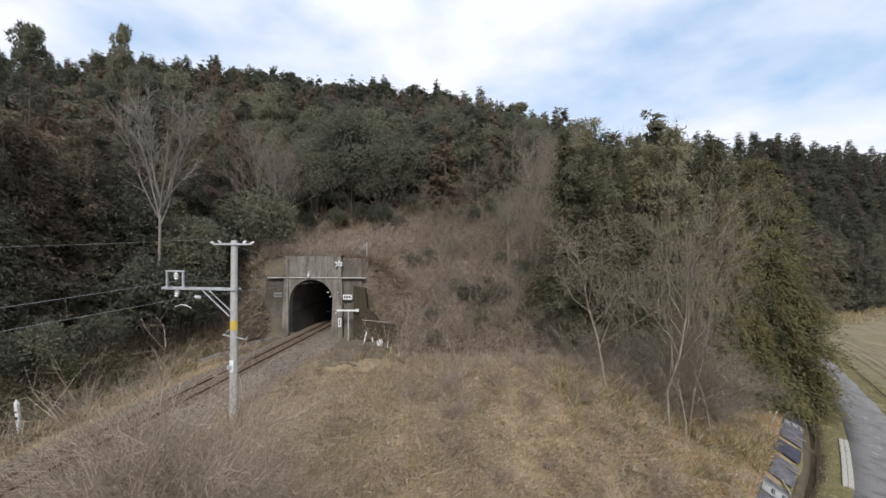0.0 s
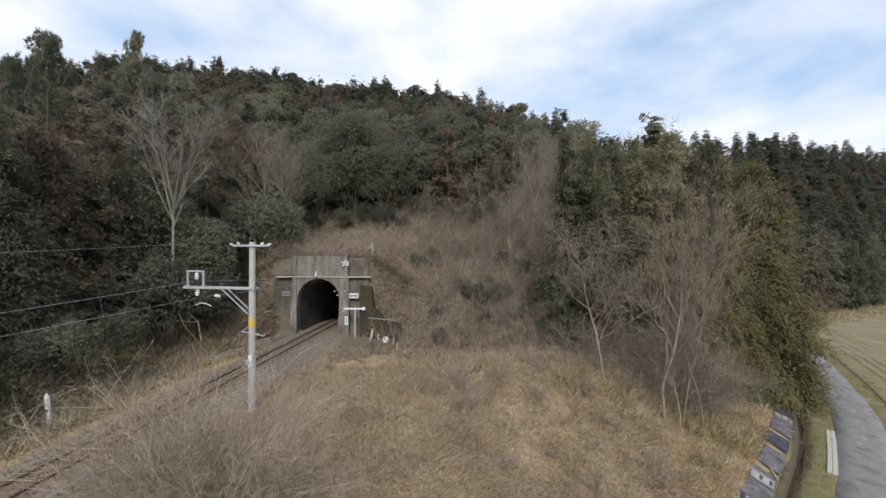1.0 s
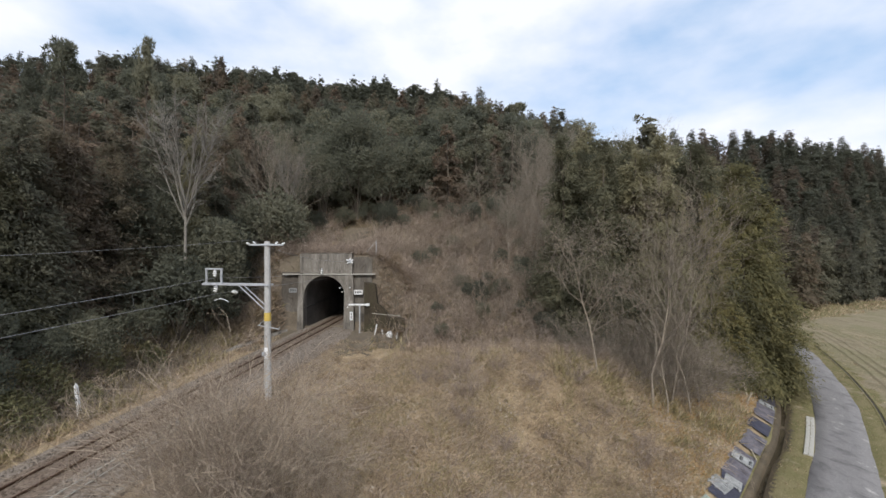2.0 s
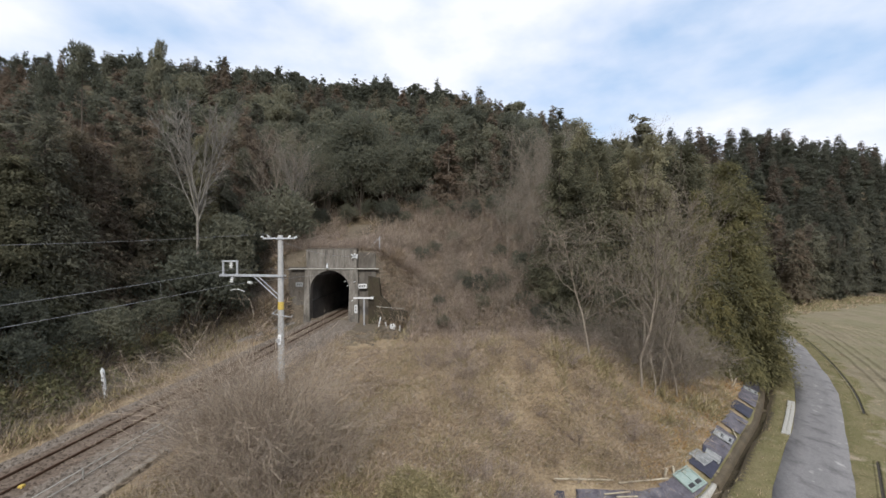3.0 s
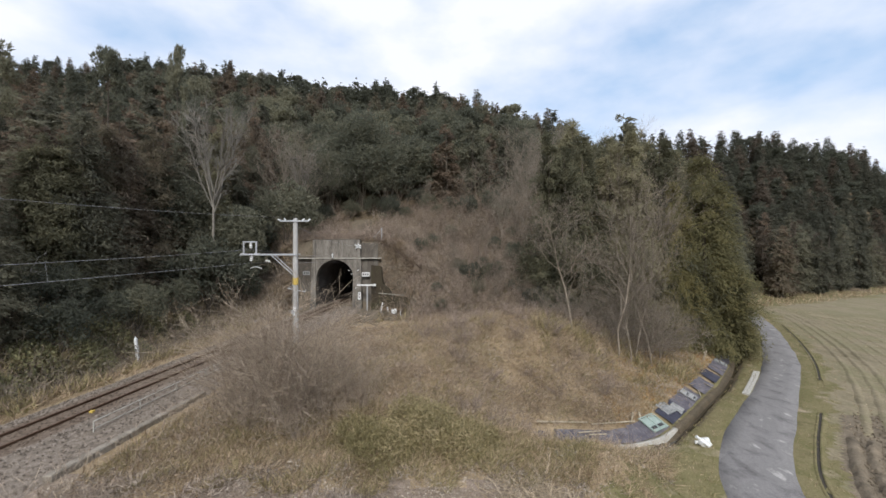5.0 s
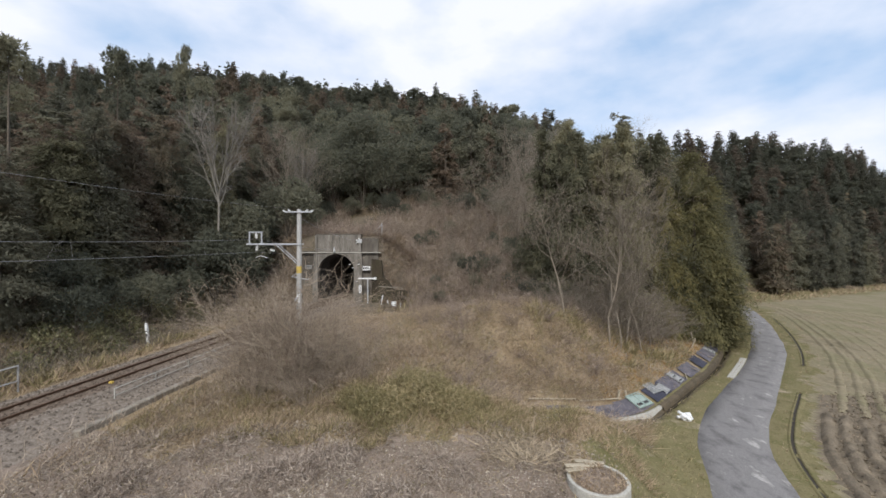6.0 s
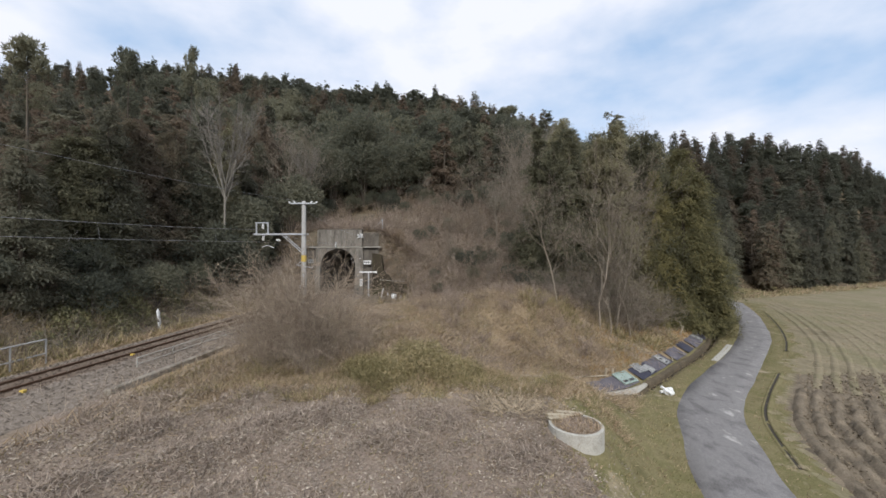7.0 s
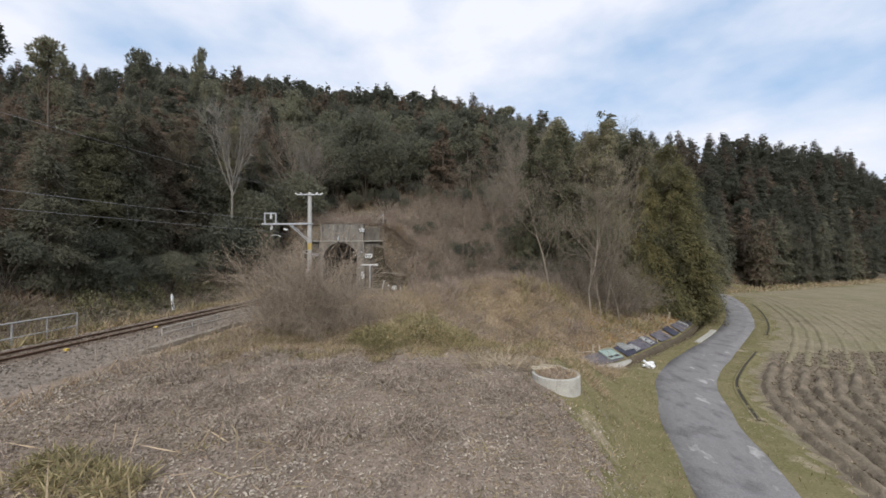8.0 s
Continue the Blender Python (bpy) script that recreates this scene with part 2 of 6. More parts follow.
def lathe(bm, profile, n=12, at=(0, 0, 0), axis=(0, 0, 1)):
    """A turned body: profile of (radius, height)."""
    q = Vector(axis).to_track_quat("Z", "Y")
    rings = []
    for r, h in profile:
        rings.append([bm.verts.new(Vector(at) + q @ Vector((r * math.cos(2 * math.pi * i / n), r * math.sin(2 * math.pi * i / n), h))) for i in range(n)])
    for a, b in zip(rings, rings[1:]):
        for i in range(n):
            bm.faces.new((a[i], a[(i + 1) % n], b[(i + 1) % n], b[i]))
    bm.faces.new(rings[-1])
    bm.faces.new(list(reversed(rings[0])))
    return bm


def smooth_line(pts, step=0.5):
    """Catmull-Rom through the points, sampled about every step metres."""
    p = np.array(pts, float)
    p = np.vstack([2 * p[0] - p[1], p, 2 * p[-1] - p[-2]])
    out = []
    for i in range(1, len(p) - 2):
        n = max(2, int(np.linalg.norm(p[i + 1] - p[i]) / step))
        for k in range(n):
            t = k / n
            out.append(0.5 * (2 * p[i] + (p[i + 1] - p[i - 1]) * t + (2 * p[i - 1] - 5 * p[i] + 4 * p[i + 1] - p[i + 2]) * t * t + (3 * p[i] - p[i - 1] - 3 * p[i + 1] + p[i + 2]) * t ** 3))
    out.append(p[-2])
    return np.array(out)


def side(px, py, line):
    """Distance from a line, positive on its left."""
    px, py = np.asarray(px, float), np.asarray(py, float)
    if px.size < 8:
        a, d = line[:-1], np.diff(line, axis=0)
        qx, qy = px.reshape(-1, 1) - a[:, 0], py.reshape(-1, 1) - a[:, 1]
        t = np.clip((qx * d[:, 0] + qy * d[:, 1]) / (d ** 2).sum(1), 0, 1)
        ex, ey = qx - t * d[:, 0], qy - t * d[:, 1]
        k = np.argmin(np.hypot(ex, ey), 1)
        r = np.arange(px.size)
        sign = np.where(d[k, 0] * ey[r, k] - d[k, 1] * ex[r, k] >= 0, 1.0, -1.0)
        return (np.hypot(ex[r, k], ey[r, k]) * sign).reshape(px.shape)
    best, sign = np.full(px.shape, 1e9), np.ones(px.shape)
    for a, b in zip(line[:-1], line[1:]):
        d = b - a
        t = np.clip(((px - a[0]) * d[0] + (py - a[1]) * d[1]) / (d @ d), 0, 1)
        ex, ey = px - a[0] - t * d[0], py - a[1] - t * d[1]
        q = np.hypot(ex, ey)
        near = q < best - 1e-9
        best = np.where(near, q, best)
        sign = np.where(near, np.where(d[0] * ey - d[1] * ex >= 0, 1.0, -1.0), sign)
    return best * sign


def sm(a, b, x):
    t = np.clip((np.asarray(x, float) - a) / (b - a), 0, 1)
    return t * t * (3 - 2 * t)


def wave(x, y, s, seed):
    """Cheap smooth noise in -1..1 from a few turned waves."""
    r = np.random.default_rng(seed)
    v = 0
    for k in range(6):
        a, f, p = r.uniform(0, 6.28), r.uniform(0.5, 1.9) / s, r.uniform(0, 6.28)
        v = v + np.sin((np.cos(a) * x + np.sin(a) * y) * f * 6.28 + p)
    return v / 6 * 1.4


# ---- the lie of the land ----
ROAD = smooth_line([(2, -60), (3.8, -25), (6.0, -9), (8.0, -3), (9.9, 2.45), (11.4, 6.1), (14.0, 10.9), (17.2, 14.6), (21.4, 18.8), (26.4, 24.0), (31.6, 30.0), (38, 38.8), (45, 49.8), (49, 57.5), (51, 66), (50, 78)], 0.6)
WALLFOOT = smooth_line([(-60, 13.4), (-20, 13.4), (2, 13.3), (5.5, 13.0), (8.4, 12.9), (10.5, 13.5), (12.4, 14.9), (17.2, 19.4), (21, 23), (25.3, 27.8), (29.6, 33.6), (33, 39.6), (39, 49), (45, 62), (46, 85)], 0.6)
RAIL_TOP = 3.42
PORTAL_Y = 41.0


def track_x(y):
    return -17.45 + 0.0815 * np.asarray(y, float)


def hill_base(x):
    return np.interp(x, [-90, -19, -8, 4, 12, 26, 33, 50, 72, 111, 200, 420], [30, 34, 34, 32.5, 33, 36, 46, 64, 73, 92, 132, 220])


def land(x, y):
    """Height of the ground."""
    x, y = np.asarray(x, float), np.asarray(y, float)
    dl, e = side(x, y, ROAD), side(x, y, WALLFOOT)
    plateau = 2.75 + 2.15 * np.exp(-((x - 6) / 9) ** 2 - ((y - 23) / 7.5) ** 2) + (0.18 * wave(x, y, 7, 3) + 0.20 * wave(x, y, 2.7, 13) * sm(-13, -10, x)) * sm(3, 8, dl)
    near = plateau * sm(1.9, 6.4, dl)
    near = near * (1 - sm(0, 5, x) * (1 - sm(0.2, 6, -e)))
    bank = 0.95 * np.clip(e / 1.9, 0, 1) + (plateau - 0.95) * sm(1.9, 9.5, e)
    bank = plateau + (bank - plateau) * sm(-1, 5, x)
    h = np.where(e > 0, bank, near)
    h = np.where(dl < 1.9, 0.0, h)
    h = h - 0.4 * np.exp(-((x - 3.1) / 1.2) ** 2 - ((y - 1.8) / 1.0) ** 2) + 0.3 * np.exp(-((x - 5.1) / 0.8) ** 2 - ((y - 2.2) / 0.9) ** 2)
    ditch = sm(-0.72, -0.48, e) * (1 - sm(-0.2, 0.0, e)) * sm(10.0, 11.5, x) * (dl > 1.8)
    h = h - 0.45 * ditch
    h = h - 0.16 * (1 - sm(1.0, 1.22, np.abs(dl)))
    # the railway's level bed
    tr = np.abs(x - track_x(y))
    bed = 1 - sm(2.6, 6.0, tr)
    h = h + (2.95 - h) * bed
    # hollow between the track and the wood
    h = h - 0.95 * np.exp(-((x - track_x(y) + 7.2) / 2.2) ** 2) * sm(9, 15, y) * (1 - sm(27, 33, y))
    # hills
    rise = np.maximum(y - hill_base(x), 0)
    rise = np.maximum(np.minimum(rise, 48) - 0.2 * np.maximum(rise - 60, 0), -20)
    rise = np.where(x > 35, rise * sm(-2, 16, rise) + 0 * x, rise)
    back = 0.60 * rise + 0.46 * np.maximum(rise - 20, 0)
    back = 70 * (1 - np.exp(-back / 70))
    crest = np.interp(x, [-90, -20, -15, 10, 27, 36, 60], [122, 118, 111, 97, 95, 90, 100])
    climb = np.maximum(y - hill_base(x), 0)
    length = crest - hill_base(x)
    top = np.minimum(climb, length * np.interp(x, [-60, -30, -15, 10, 25], [0.9, 0.94, 1.05, 1.07, 1.0])) - 0.25 * np.maximum(climb - length, 0)
    slope = np.maximum(0.54 * top + 0.12 * np.maximum(top - 20, 0), -20)
    back = slope + (back - slope) * sm(34, 52, x)
    back = back * (1 + 0.06 * wave(x, y, 30, 8))
    back = back * np.interp(x, [-60, -30, -15, 0, 10, 22, 34, 60, 90, 150], [0.95, 0.98, 0.98, 1.0, 0.93, 0.91, 0.97, 1.12, 1.32, 1.5])
    left = 0.68 * np.maximum(-23.4 - x, 0) * sm(-12, 12, y)
    left = 26 * (1 - np.exp(-left / 26))
    cut = 1 - (1 - sm(6.4, 7.9, np.abs(x + 11.7))) * (1 - sm(PORTAL_Y + 0.2, PORTAL_Y + 0.6, y))
    hill = np.maximum(back, left) + 0.35 * np.minimum(back, left)
    over = (1 - sm(4.5, 12, np.abs(x + 13.4))) * sm(PORTAL_Y + 0.2, PORTAL_Y + 0.6, y) * np.maximum(8.25 - hill + 0.12 * (y - PORTAL_Y), 0)
    h = h + (hill + over) * cut
    # level shelf for the drain beside the portal
    shelf = (1 - sm(0.5, 1.9, np.abs(x - np.interp(y, [31.5, 36, 40.5], [-20.7, -19.3, -18.0])))) * sm(30.5, 32, y) * (1 - sm(40.6, 41.2, y))
    h = h + (2.72 + 0.03 * (y - 32) - h) * shelf
    return h + 0.05 * wave(x, y, 1.7, 5) * (np.abs(dl) > 2.4) * (tr > 3)


def land_at(x, y):
    return float(land(np.array([x]), np.array([y]))[0])


def axis_steps(lo, hi, a, b, fine, grow=1.16):
    v, s = [a], fine
    mid = list(np.arange(a, b + 1e-6, fine))
    up, down = [mid[-1]], [mid[0]]
    while up[-1] < hi:
        s *= grow
        up.append(up[-1] + s)
    s = fine
    while down[-1] > lo:
        s *= grow
        down.append(down[-1] - s)
    return np.array(sorted(down[1:]) + mid + up[1:])


gx = axis_steps(-1500, 1500, -23, 36, 0.36)
gy = axis_steps(-1200, 1800, -12, 44, 0.36)
GX, GY = np.meshgrid(gx, gy)
GZ = land(GX, GY)
nx, ny = len(gx), len(gy)
idx = np.arange(nx * ny).reshape(ny, nx)
quads = np.stack([idx[:-1, :-1], idx[:-1, 1:], idx[1:, 1:], idx[1:, :-1]], -1).reshape(-1, 4)
qx = GX.ravel()[quads].mean(1)
qy = GY.ravel()[quads].mean(1)
qs = np.ptp(GZ.ravel()[quads], axis=1)
mouth = (np.abs(qx - track_x(qy)) < 2.9) & (qy > PORTAL_Y - 0.1) & (qy < PORTAL_Y + 1.3) & (qs > 0.8)
quads, qx, qy = quads[~mouth], qx[~mouth], qy[~mouth]
qd, qe = side(qx, qy, ROAD), side(qx, qy, WALLFOOT)
qn = wave(qx, qy, 4, 21)
qn = qn + 0.5 * wave(qx, qy, 1.3, 22)
slot = np.zeros(len(quads), int)                                                      # dry grass
slot[(qd < 6.0 + 1.2 * qn) & (qd > 1.0) & (qe < 0.4)] = 1                              # verge
slot[(qx < 4.0 + 1.1 * qn) & (qx > track_x(qy) + 3.2) & (qy < 5.2 + qn)] = 2                           # leaf litter
slot[(qd < -1.0)] = 4                                                                 # field
slot[(qd < -1.0) & (qd > -3.0 - 0.6 * qn)] = 1
slot[(qy > hill_base(qx) - 1 + 2 * qn) & (qx > -25)] = 5
slot[((qy > 56 + 3 * qn) | (qx < -22 + qn) | ((qx > 12) & (qy > 27.5 + qn))) & (qd > 2.5) & (qe > 1.2)] = 3
slot[(qy > hill_base(qx) + 4) & (qd < 2.5)] = 3
slot[(qx > 36) & (qy > hill_base(qx) - 5) & (qy < hill_base(qx) + 3) & (qd < -2)] = 1
slot[(qd < -3.3) & (qd > -22) & (qy < 16.8)] = 7                                          # ploughed plot
slot[(qd > 1.6) & (qe < -0.02) & (qe > -0.8) & (qx > 10.4) & (qy < 60)] = 6           # ditch
ground = mesh_object("ground", np.stack([GX.ravel(), GY.ravel(), GZ.ravel()], 1), quads, [M_GRASS, M_VERGE, M_LITTER, M_FOREST, M_FIELD, M_BRUSH, M_DITCH, M_EARTH], smooth=True, slots=slot)
tagged(ground, "dry winter grassland, stubble field and wooded hillside soil", "ground", kind="structure")


def ribbon(line, offsets, heights):
    """A strip along a line: cross-section of offsets to the left and heights above the line's own z (or 0)."""
    t = np.gradient(line[:, :2], axis=0)
    t /= np.linalg.norm(t, axis=1, keepdims=True)
    nrm = np.stack([-t[:, 1], t[:, 0]], 1)
    vs, k = [], len(offsets)
    for i in range(len(line)):
        z = line[i, 2] if line.shape[1] > 2 else 0.0
        for o, h in zip(offsets, heights):
            vs.append((line[i, 0] + nrm[i, 0] * o, line[i, 1] + nrm[i, 1] * o, z + h))
    fs = [(i * k + j, i * k + j + 1, (i + 1) * k + j + 1, (i + 1) * k + j) for i in range(len(line) - 1) for j in range(k - 1)]
    return np.array(vs), fs


# road: a thin asphalt slab with ragged edges
rl = ROAD[(ROAD[:, 1] > -40)]
rv, rf = ribbon(rl, [1.5, 1.42, 0.6, -0.6, -1.45, -1.53], [-0.15, 0.015, 0.035, 0.035, 0.015, -0.15])
k = np.arange(len(rv))
ragged = 0.07 * np.sin(k // 6 * 0.23 + k % 6) + 0.05 * np.sin(k // 6 * 0.71 + 2 * (k % 6)) + RNG.uniform(-0.02, 0.02, len(rv))
edge = np.isin(k % 6, (0, 1, 4, 5))
rv[:, 0] += ragged * edge
# it narrows beyond the bend
mid = np.repeat(rl, 6, axis=0)
rv[:, :2] = mid + (rv[:, :2] - mid) * np.interp(mid[:, 1], [4, 10, 20], [1.0, 1.06, 0.87])[:, None]
road = mesh_object("road", rv, rf, M_ROAD, smooth=True)
tagged(road, "narrow worn grey asphalt farm road with pale patches", "road", kind="structure")

# ---- railway ----
ty = np.arange(-70, 80, 1.0)
tl = np.stack([track_x(ty), ty, np.full(len(ty), 0.0)], 1)
bv, bf = ribbon(tl, [3.0, 2.1, 1.2, -1.2, -2.2, -3.3, -4.1], [2.85, 3.14, 3.30, 3.30, 3.16, 3.04, 2.7])
bslot = [1 if i % 6 == 2 else 0 for i in range(len(bf))]
ballast = mesh_object("ballast_bed", bv, bf, [M_BALLAST, M_RUSTBED], slots=bslot)
tagged(ballast, "bed of grey brown crushed stone under the railway track", "track bed", kind="structure")
RAIL_PROFILE = [(-0.062, 0.0), (-0.062, 0.012), (-0.01, 0.03), (-0.01, 0.10), (-0.033, 0.115), (-0.033, 0.15), (0.033, 0.15), (0.033, 0.115), (0.01, 0.10), (0.01, 0.03), (0.062, 0.012), (0.062, 0.0)]
track = thing("railway_track", 0, 0, 0, "single railway track with rusty rails on old sleepers", "railway track")
for o in (-0.5335, 0.5335):
    v, f = ribbon(tl, [o + a for a, b in RAIL_PROFILE], [RAIL_TOP - 0.15 + b for a, b in RAIL_PROFILE])
    mesh_object("rail", v, f, M_RAIL, track)
bm = box(bmesh.new(), -1.0, 1.0, -0.11, 0.11, -0.12, 0.015, 0.012)
sleeper = part("sleeper", bm, M_SLEEPER, track)
ang = -math.degrees(math.atan(0.0815))
first = True
for y in np.arange(-12, 66, 0.66):
    ob = sleeper if first else sleeper.copy()
    if not first:
        scene.collection.objects.link(ob)
    first = False
    ob.matrix_basis = pose(float(track_x(y)), y, RAIL_TOP - 0.15, 0, 0, ang + random.uniform(-1, 1))
# loose stones on the bed
n = 14000
sy = RNG.uniform(-8, 40, n)
sx = track_x(sy) + RNG.uniform(-2.3, 3.6, n)
sz = np.interp(sx - track_x(sy), [-2.9, -2.1, -1.5, 1.5, 2.2, 3.3, 4.1], [2.87, 3.14, 3.30, 3.30, 3.16, 3.04, 2.7])
sr = RNG.uniform(0.035, 0.095, n)
tet = np.array([(1, 0, -0.4), (-0.5, 0.87, -0.4), (-0.5, -0.87, -0.4), (0.1, 0.1, 0.8)])
th = RNG.uniform(0, 6.28, n)
c, s = np.cos(th), np.sin(th)
tv = np.empty((n, 4, 3))
for i in range(4):
    tv[:, i, 0] = sx + sr * (c * tet[i, 0] - s * tet[i, 1])
    tv[:, i, 1] = sy + sr * (s * tet[i, 0] + c * tet[i, 1])
    tv[:, i, 2] = sz + sr * tet[i, 2] * 0.8 + 0.01
tf = (np.arange(n)[:, None, None] * 4 + np.array([(0, 1, 3), (1, 2, 3), (2, 0, 3)])[None]).reshape(-1, 3)
tagged(mesh_object("ballast_stones", tv.reshape(-1, 3), tf, [M_BALLAST, M_RUSTBED], slots=np.repeat(np.abs(sx - track_x(sy)) < 1.15, 3).astype(int)), "loose grey brown ballast stones", "gravel", kind="stuff")

# ---- tunnel portal ----
AX, HALF, SPRING, CROWN = -13.98, 2.28, 6.72, 9.0


def arch_points(n=22, extra=0.0):
    r = HALF + extra
    pts = [(AX - r, 2.7)]
    pts += [(AX - r * math.cos(math.pi * i / n), SPRING + r * math.sin(math.pi * i / n)) for i in range(n + 1)]
    return pts + [(AX + r, 2.7)]


portal = thing("tunnel_portal", AX, PORTAL_Y, 0, "stained grey concrete railway tunnel portal set in a brushy slope", "tunnel portal")


def portal_part(name, bm, mat, label=""):
    bmesh.ops.translate(bm, vec=(-AX, -PORTAL_Y, 0), verts=bm.verts)
    return part(name, bm, mat, portal, label)


def arched_wall(bm, x0, x1, ztop, y0, y1):
    """A wall with an arched opening right through it."""
    inner = arch_points()
    outer = []
    for x, z in inner:
        if z <= SPRING:
            outer.append((x0 if x < AX else x1, z))
        else:
            a = math.atan2(z - SPRING, x - AX)
            ex = (x1 - AX) if math.cos(a) > 0 else (x0 - AX)
            tt = min(abs(ex / math.cos(a)) if abs(math.cos(a)) > 1e-6 else 1e9, (ztop - SPRING) / max(math.sin(a), 1e-6))
            outer.append((AX + tt * math.cos(a), SPRING + tt * math.sin(a)))
    for i in range(len(outer) - 1):
        for (cx, cz) in ((x0, ztop), (x1, ztop)):
            if abs(outer[i][0] - outer[i + 1][0]) > 1e-4 and abs(outer[i][1] - outer[i + 1][1]) > 1e-4 and min(outer[i][0], outer[i + 1][0]) - 1e-6 <= cx <= max(outer[i][0], outer[i + 1][0]) + 1e-6:
                outer[i if abs(outer[i][0] - cx) + abs(outer[i][1] - cz) < abs(outer[i + 1][0] - cx) + abs(outer[i + 1][1] - cz) else i + 1] = (cx, cz)
    rows = []
    for y in (y0, y1):
        rows.append(([bm.verts.new((x, y, z)) for x, z in inner], [bm.verts.new((x, y, z)) for x, z in outer]))
    (fi, fo), (bi, bo) = rows
    for i in range(len(fi) - 1):
        bm.faces.new((fi[i], fi[i + 1], fo[i + 1], fo[i]))
        bm.faces.new((bi[i + 1], bi[i], bo[i], bo[i + 1]))
        bm.faces.new((fi[i + 1], fi[i], bi[i], bi[i + 1]))
        bm.faces.new((fo[i], fo[i + 1], bo[i + 1], bo[i]))
    return bm


portal_part("front_wall", arched_wall(bmesh.new(), -16.65, -10.85, 11.45, PORTAL_Y, PORTAL_Y + 0.9), M_CONCRETE)
# side walls set a little back
# left wall: its shade is put into the darker concrete colour
portal_part("side_wall", box(bmesh.new(), -18.9, -16.65, PORTAL_Y + 0.35, PORTAL_Y + 0.95, 2.6, 9.4, 0.03), M_DARKSTREAK, "bluish grey side wall with shade in its colour")
portal_part("side_wall", box(bmesh.new(), -10.85, -8.7, PORTAL_Y + 0.3, PORTAL_Y + 0.95, 2.6, 11.1, 0.03), M_DARKSTREAK, "dark streaked side wall")
portal_part("string_course", box(bmesh.new(), -18.6, -8.3, PORTAL_Y - 0.14, PORTAL_Y + 0.32, 9.13, 9.24, 0.02), M_PALE, "pale horizontal ledge")
for x0, x1 in ((-16.78, -16.35), (-11.62, -10.72)):
    bm = bmesh.new()
    w = 0.16
    lo = [(x0 - w, PORTAL_Y - 0.42), (x1 + w, PORTAL_Y - 0.42), (x1 + w, PORTAL_Y), (x0 - w, PORTAL_Y)]
    hi = [(x0, PORTAL_Y - 0.14), (x1, PORTAL_Y - 0.14), (x1, PORTAL_Y), (x0, PORTAL_Y)]
    a = [bm.verts.new((x, y, 2.7)) for x, y in lo]
    b = [bm.verts.new((x, y, 9.08)) for x, y in hi]
    for i in range(4):
        bm.faces.new((a[i], a[(i + 1) % 4], b[(i + 1) % 4], b[i]))
    bm.faces.new(b)
    portal_part("buttress", bm, M_CONCRETE)
for x in (-16.5, -14.6, -12.4, -11.0):
    portal_part("parapet_rib", box(bmesh.new(), x - 0.16, x + 0.16, PORTAL_Y - 0.10, PORTAL_Y, 9.30, 11.40, 0.02), M_CONCRETE)
portal_part("coping", box(bmesh.new(), -16.7, -10.8, PORTAL_Y + 0.02, PORTAL_Y + 1.0, 11.46, 11.54, 0.03), M_DARKSTREAK)
# lining: a thick tube running into the hill, closed far inside
bm = bmesh.new()
ins, outs = arch_points(22, 0.0), arch_points(22, 0.35)
ys = [PORTAL_Y + 0.91, PORTAL_Y + 8, PORTAL_Y + 20, PORTAL_Y + 48]
vi = [[bm.verts.new((x + 0.0815 * (y - PORTAL_Y), y, z)) for x, z in ins] for y in ys]
vo = [[bm.verts.new((x + 0.0815 * (y - PORTAL_Y), y, z)) for x, z in outs] for y in ys]
for r in range(3):
    for i in range(len(ins) - 1):
        bm.faces.new((vi[r][i + 1], vi[r][i], vi[r + 1][i], vi[r + 1][i + 1]))
        bm.faces.new((vo[r][i], vo[r][i + 1], vo[r + 1][i + 1], vo[r + 1][i]))
bm.faces.new(vi[3])
portal_part("tunnel_lining", bm, M_SOOT, "sooty dark vaulted lining")
portal_part("cable_rail", rod(bmesh.new(), (AX - 2.2, PORTAL_Y + 0.3, 5.45), (AX - 2.2 + 1.3, PORTAL_Y + 18, 5.55), 0.06), M_BLACK)
tagged(mesh_object("tunnel_floor", [(-17, 40, 2.9), (-11, 40, 2.9), (-6, 90, 2.9), (-13, 90, 2.9)], [(0, 1, 2, 3)], M_BALLAST), "stone bed of the tunnel floor", "floor", kind="structure")


# ---- plants ----
def leaf_mesh(centers, dirs, length, width, rng, facing=None):
    """Diamond leaves: one quad each, turned roughly to face outwards where facing is given."""
    n = len(centers)
    dirs = dirs / np.maximum(np.linalg.norm(dirs, axis=1, keepdims=True), 1e-6)
    b = np.cross(dirs, rng.normal(size=(n, 3)) if facing is None else facing + 0.28 * rng.normal(size=(n, 3)))
    b /= np.maximum(np.linalg.norm(b, axis=1, keepdims=True), 1e-6)
    length, width = np.broadcast_to(length, n)[:, None], np.broadcast_to(width, n)[:, None]
    v = np.empty((n, 4, 3))
    v[:, 0] = centers
    v[:, 1] = centers + dirs * length * 0.45 + b * width * 0.5
    v[:, 2] = centers + dirs * length
    v[:, 3] = centers + dirs * length * 0.45 - b * width * 0.5
    return v.reshape(-1, 3), np.arange(n * 4).reshape(n, 4)


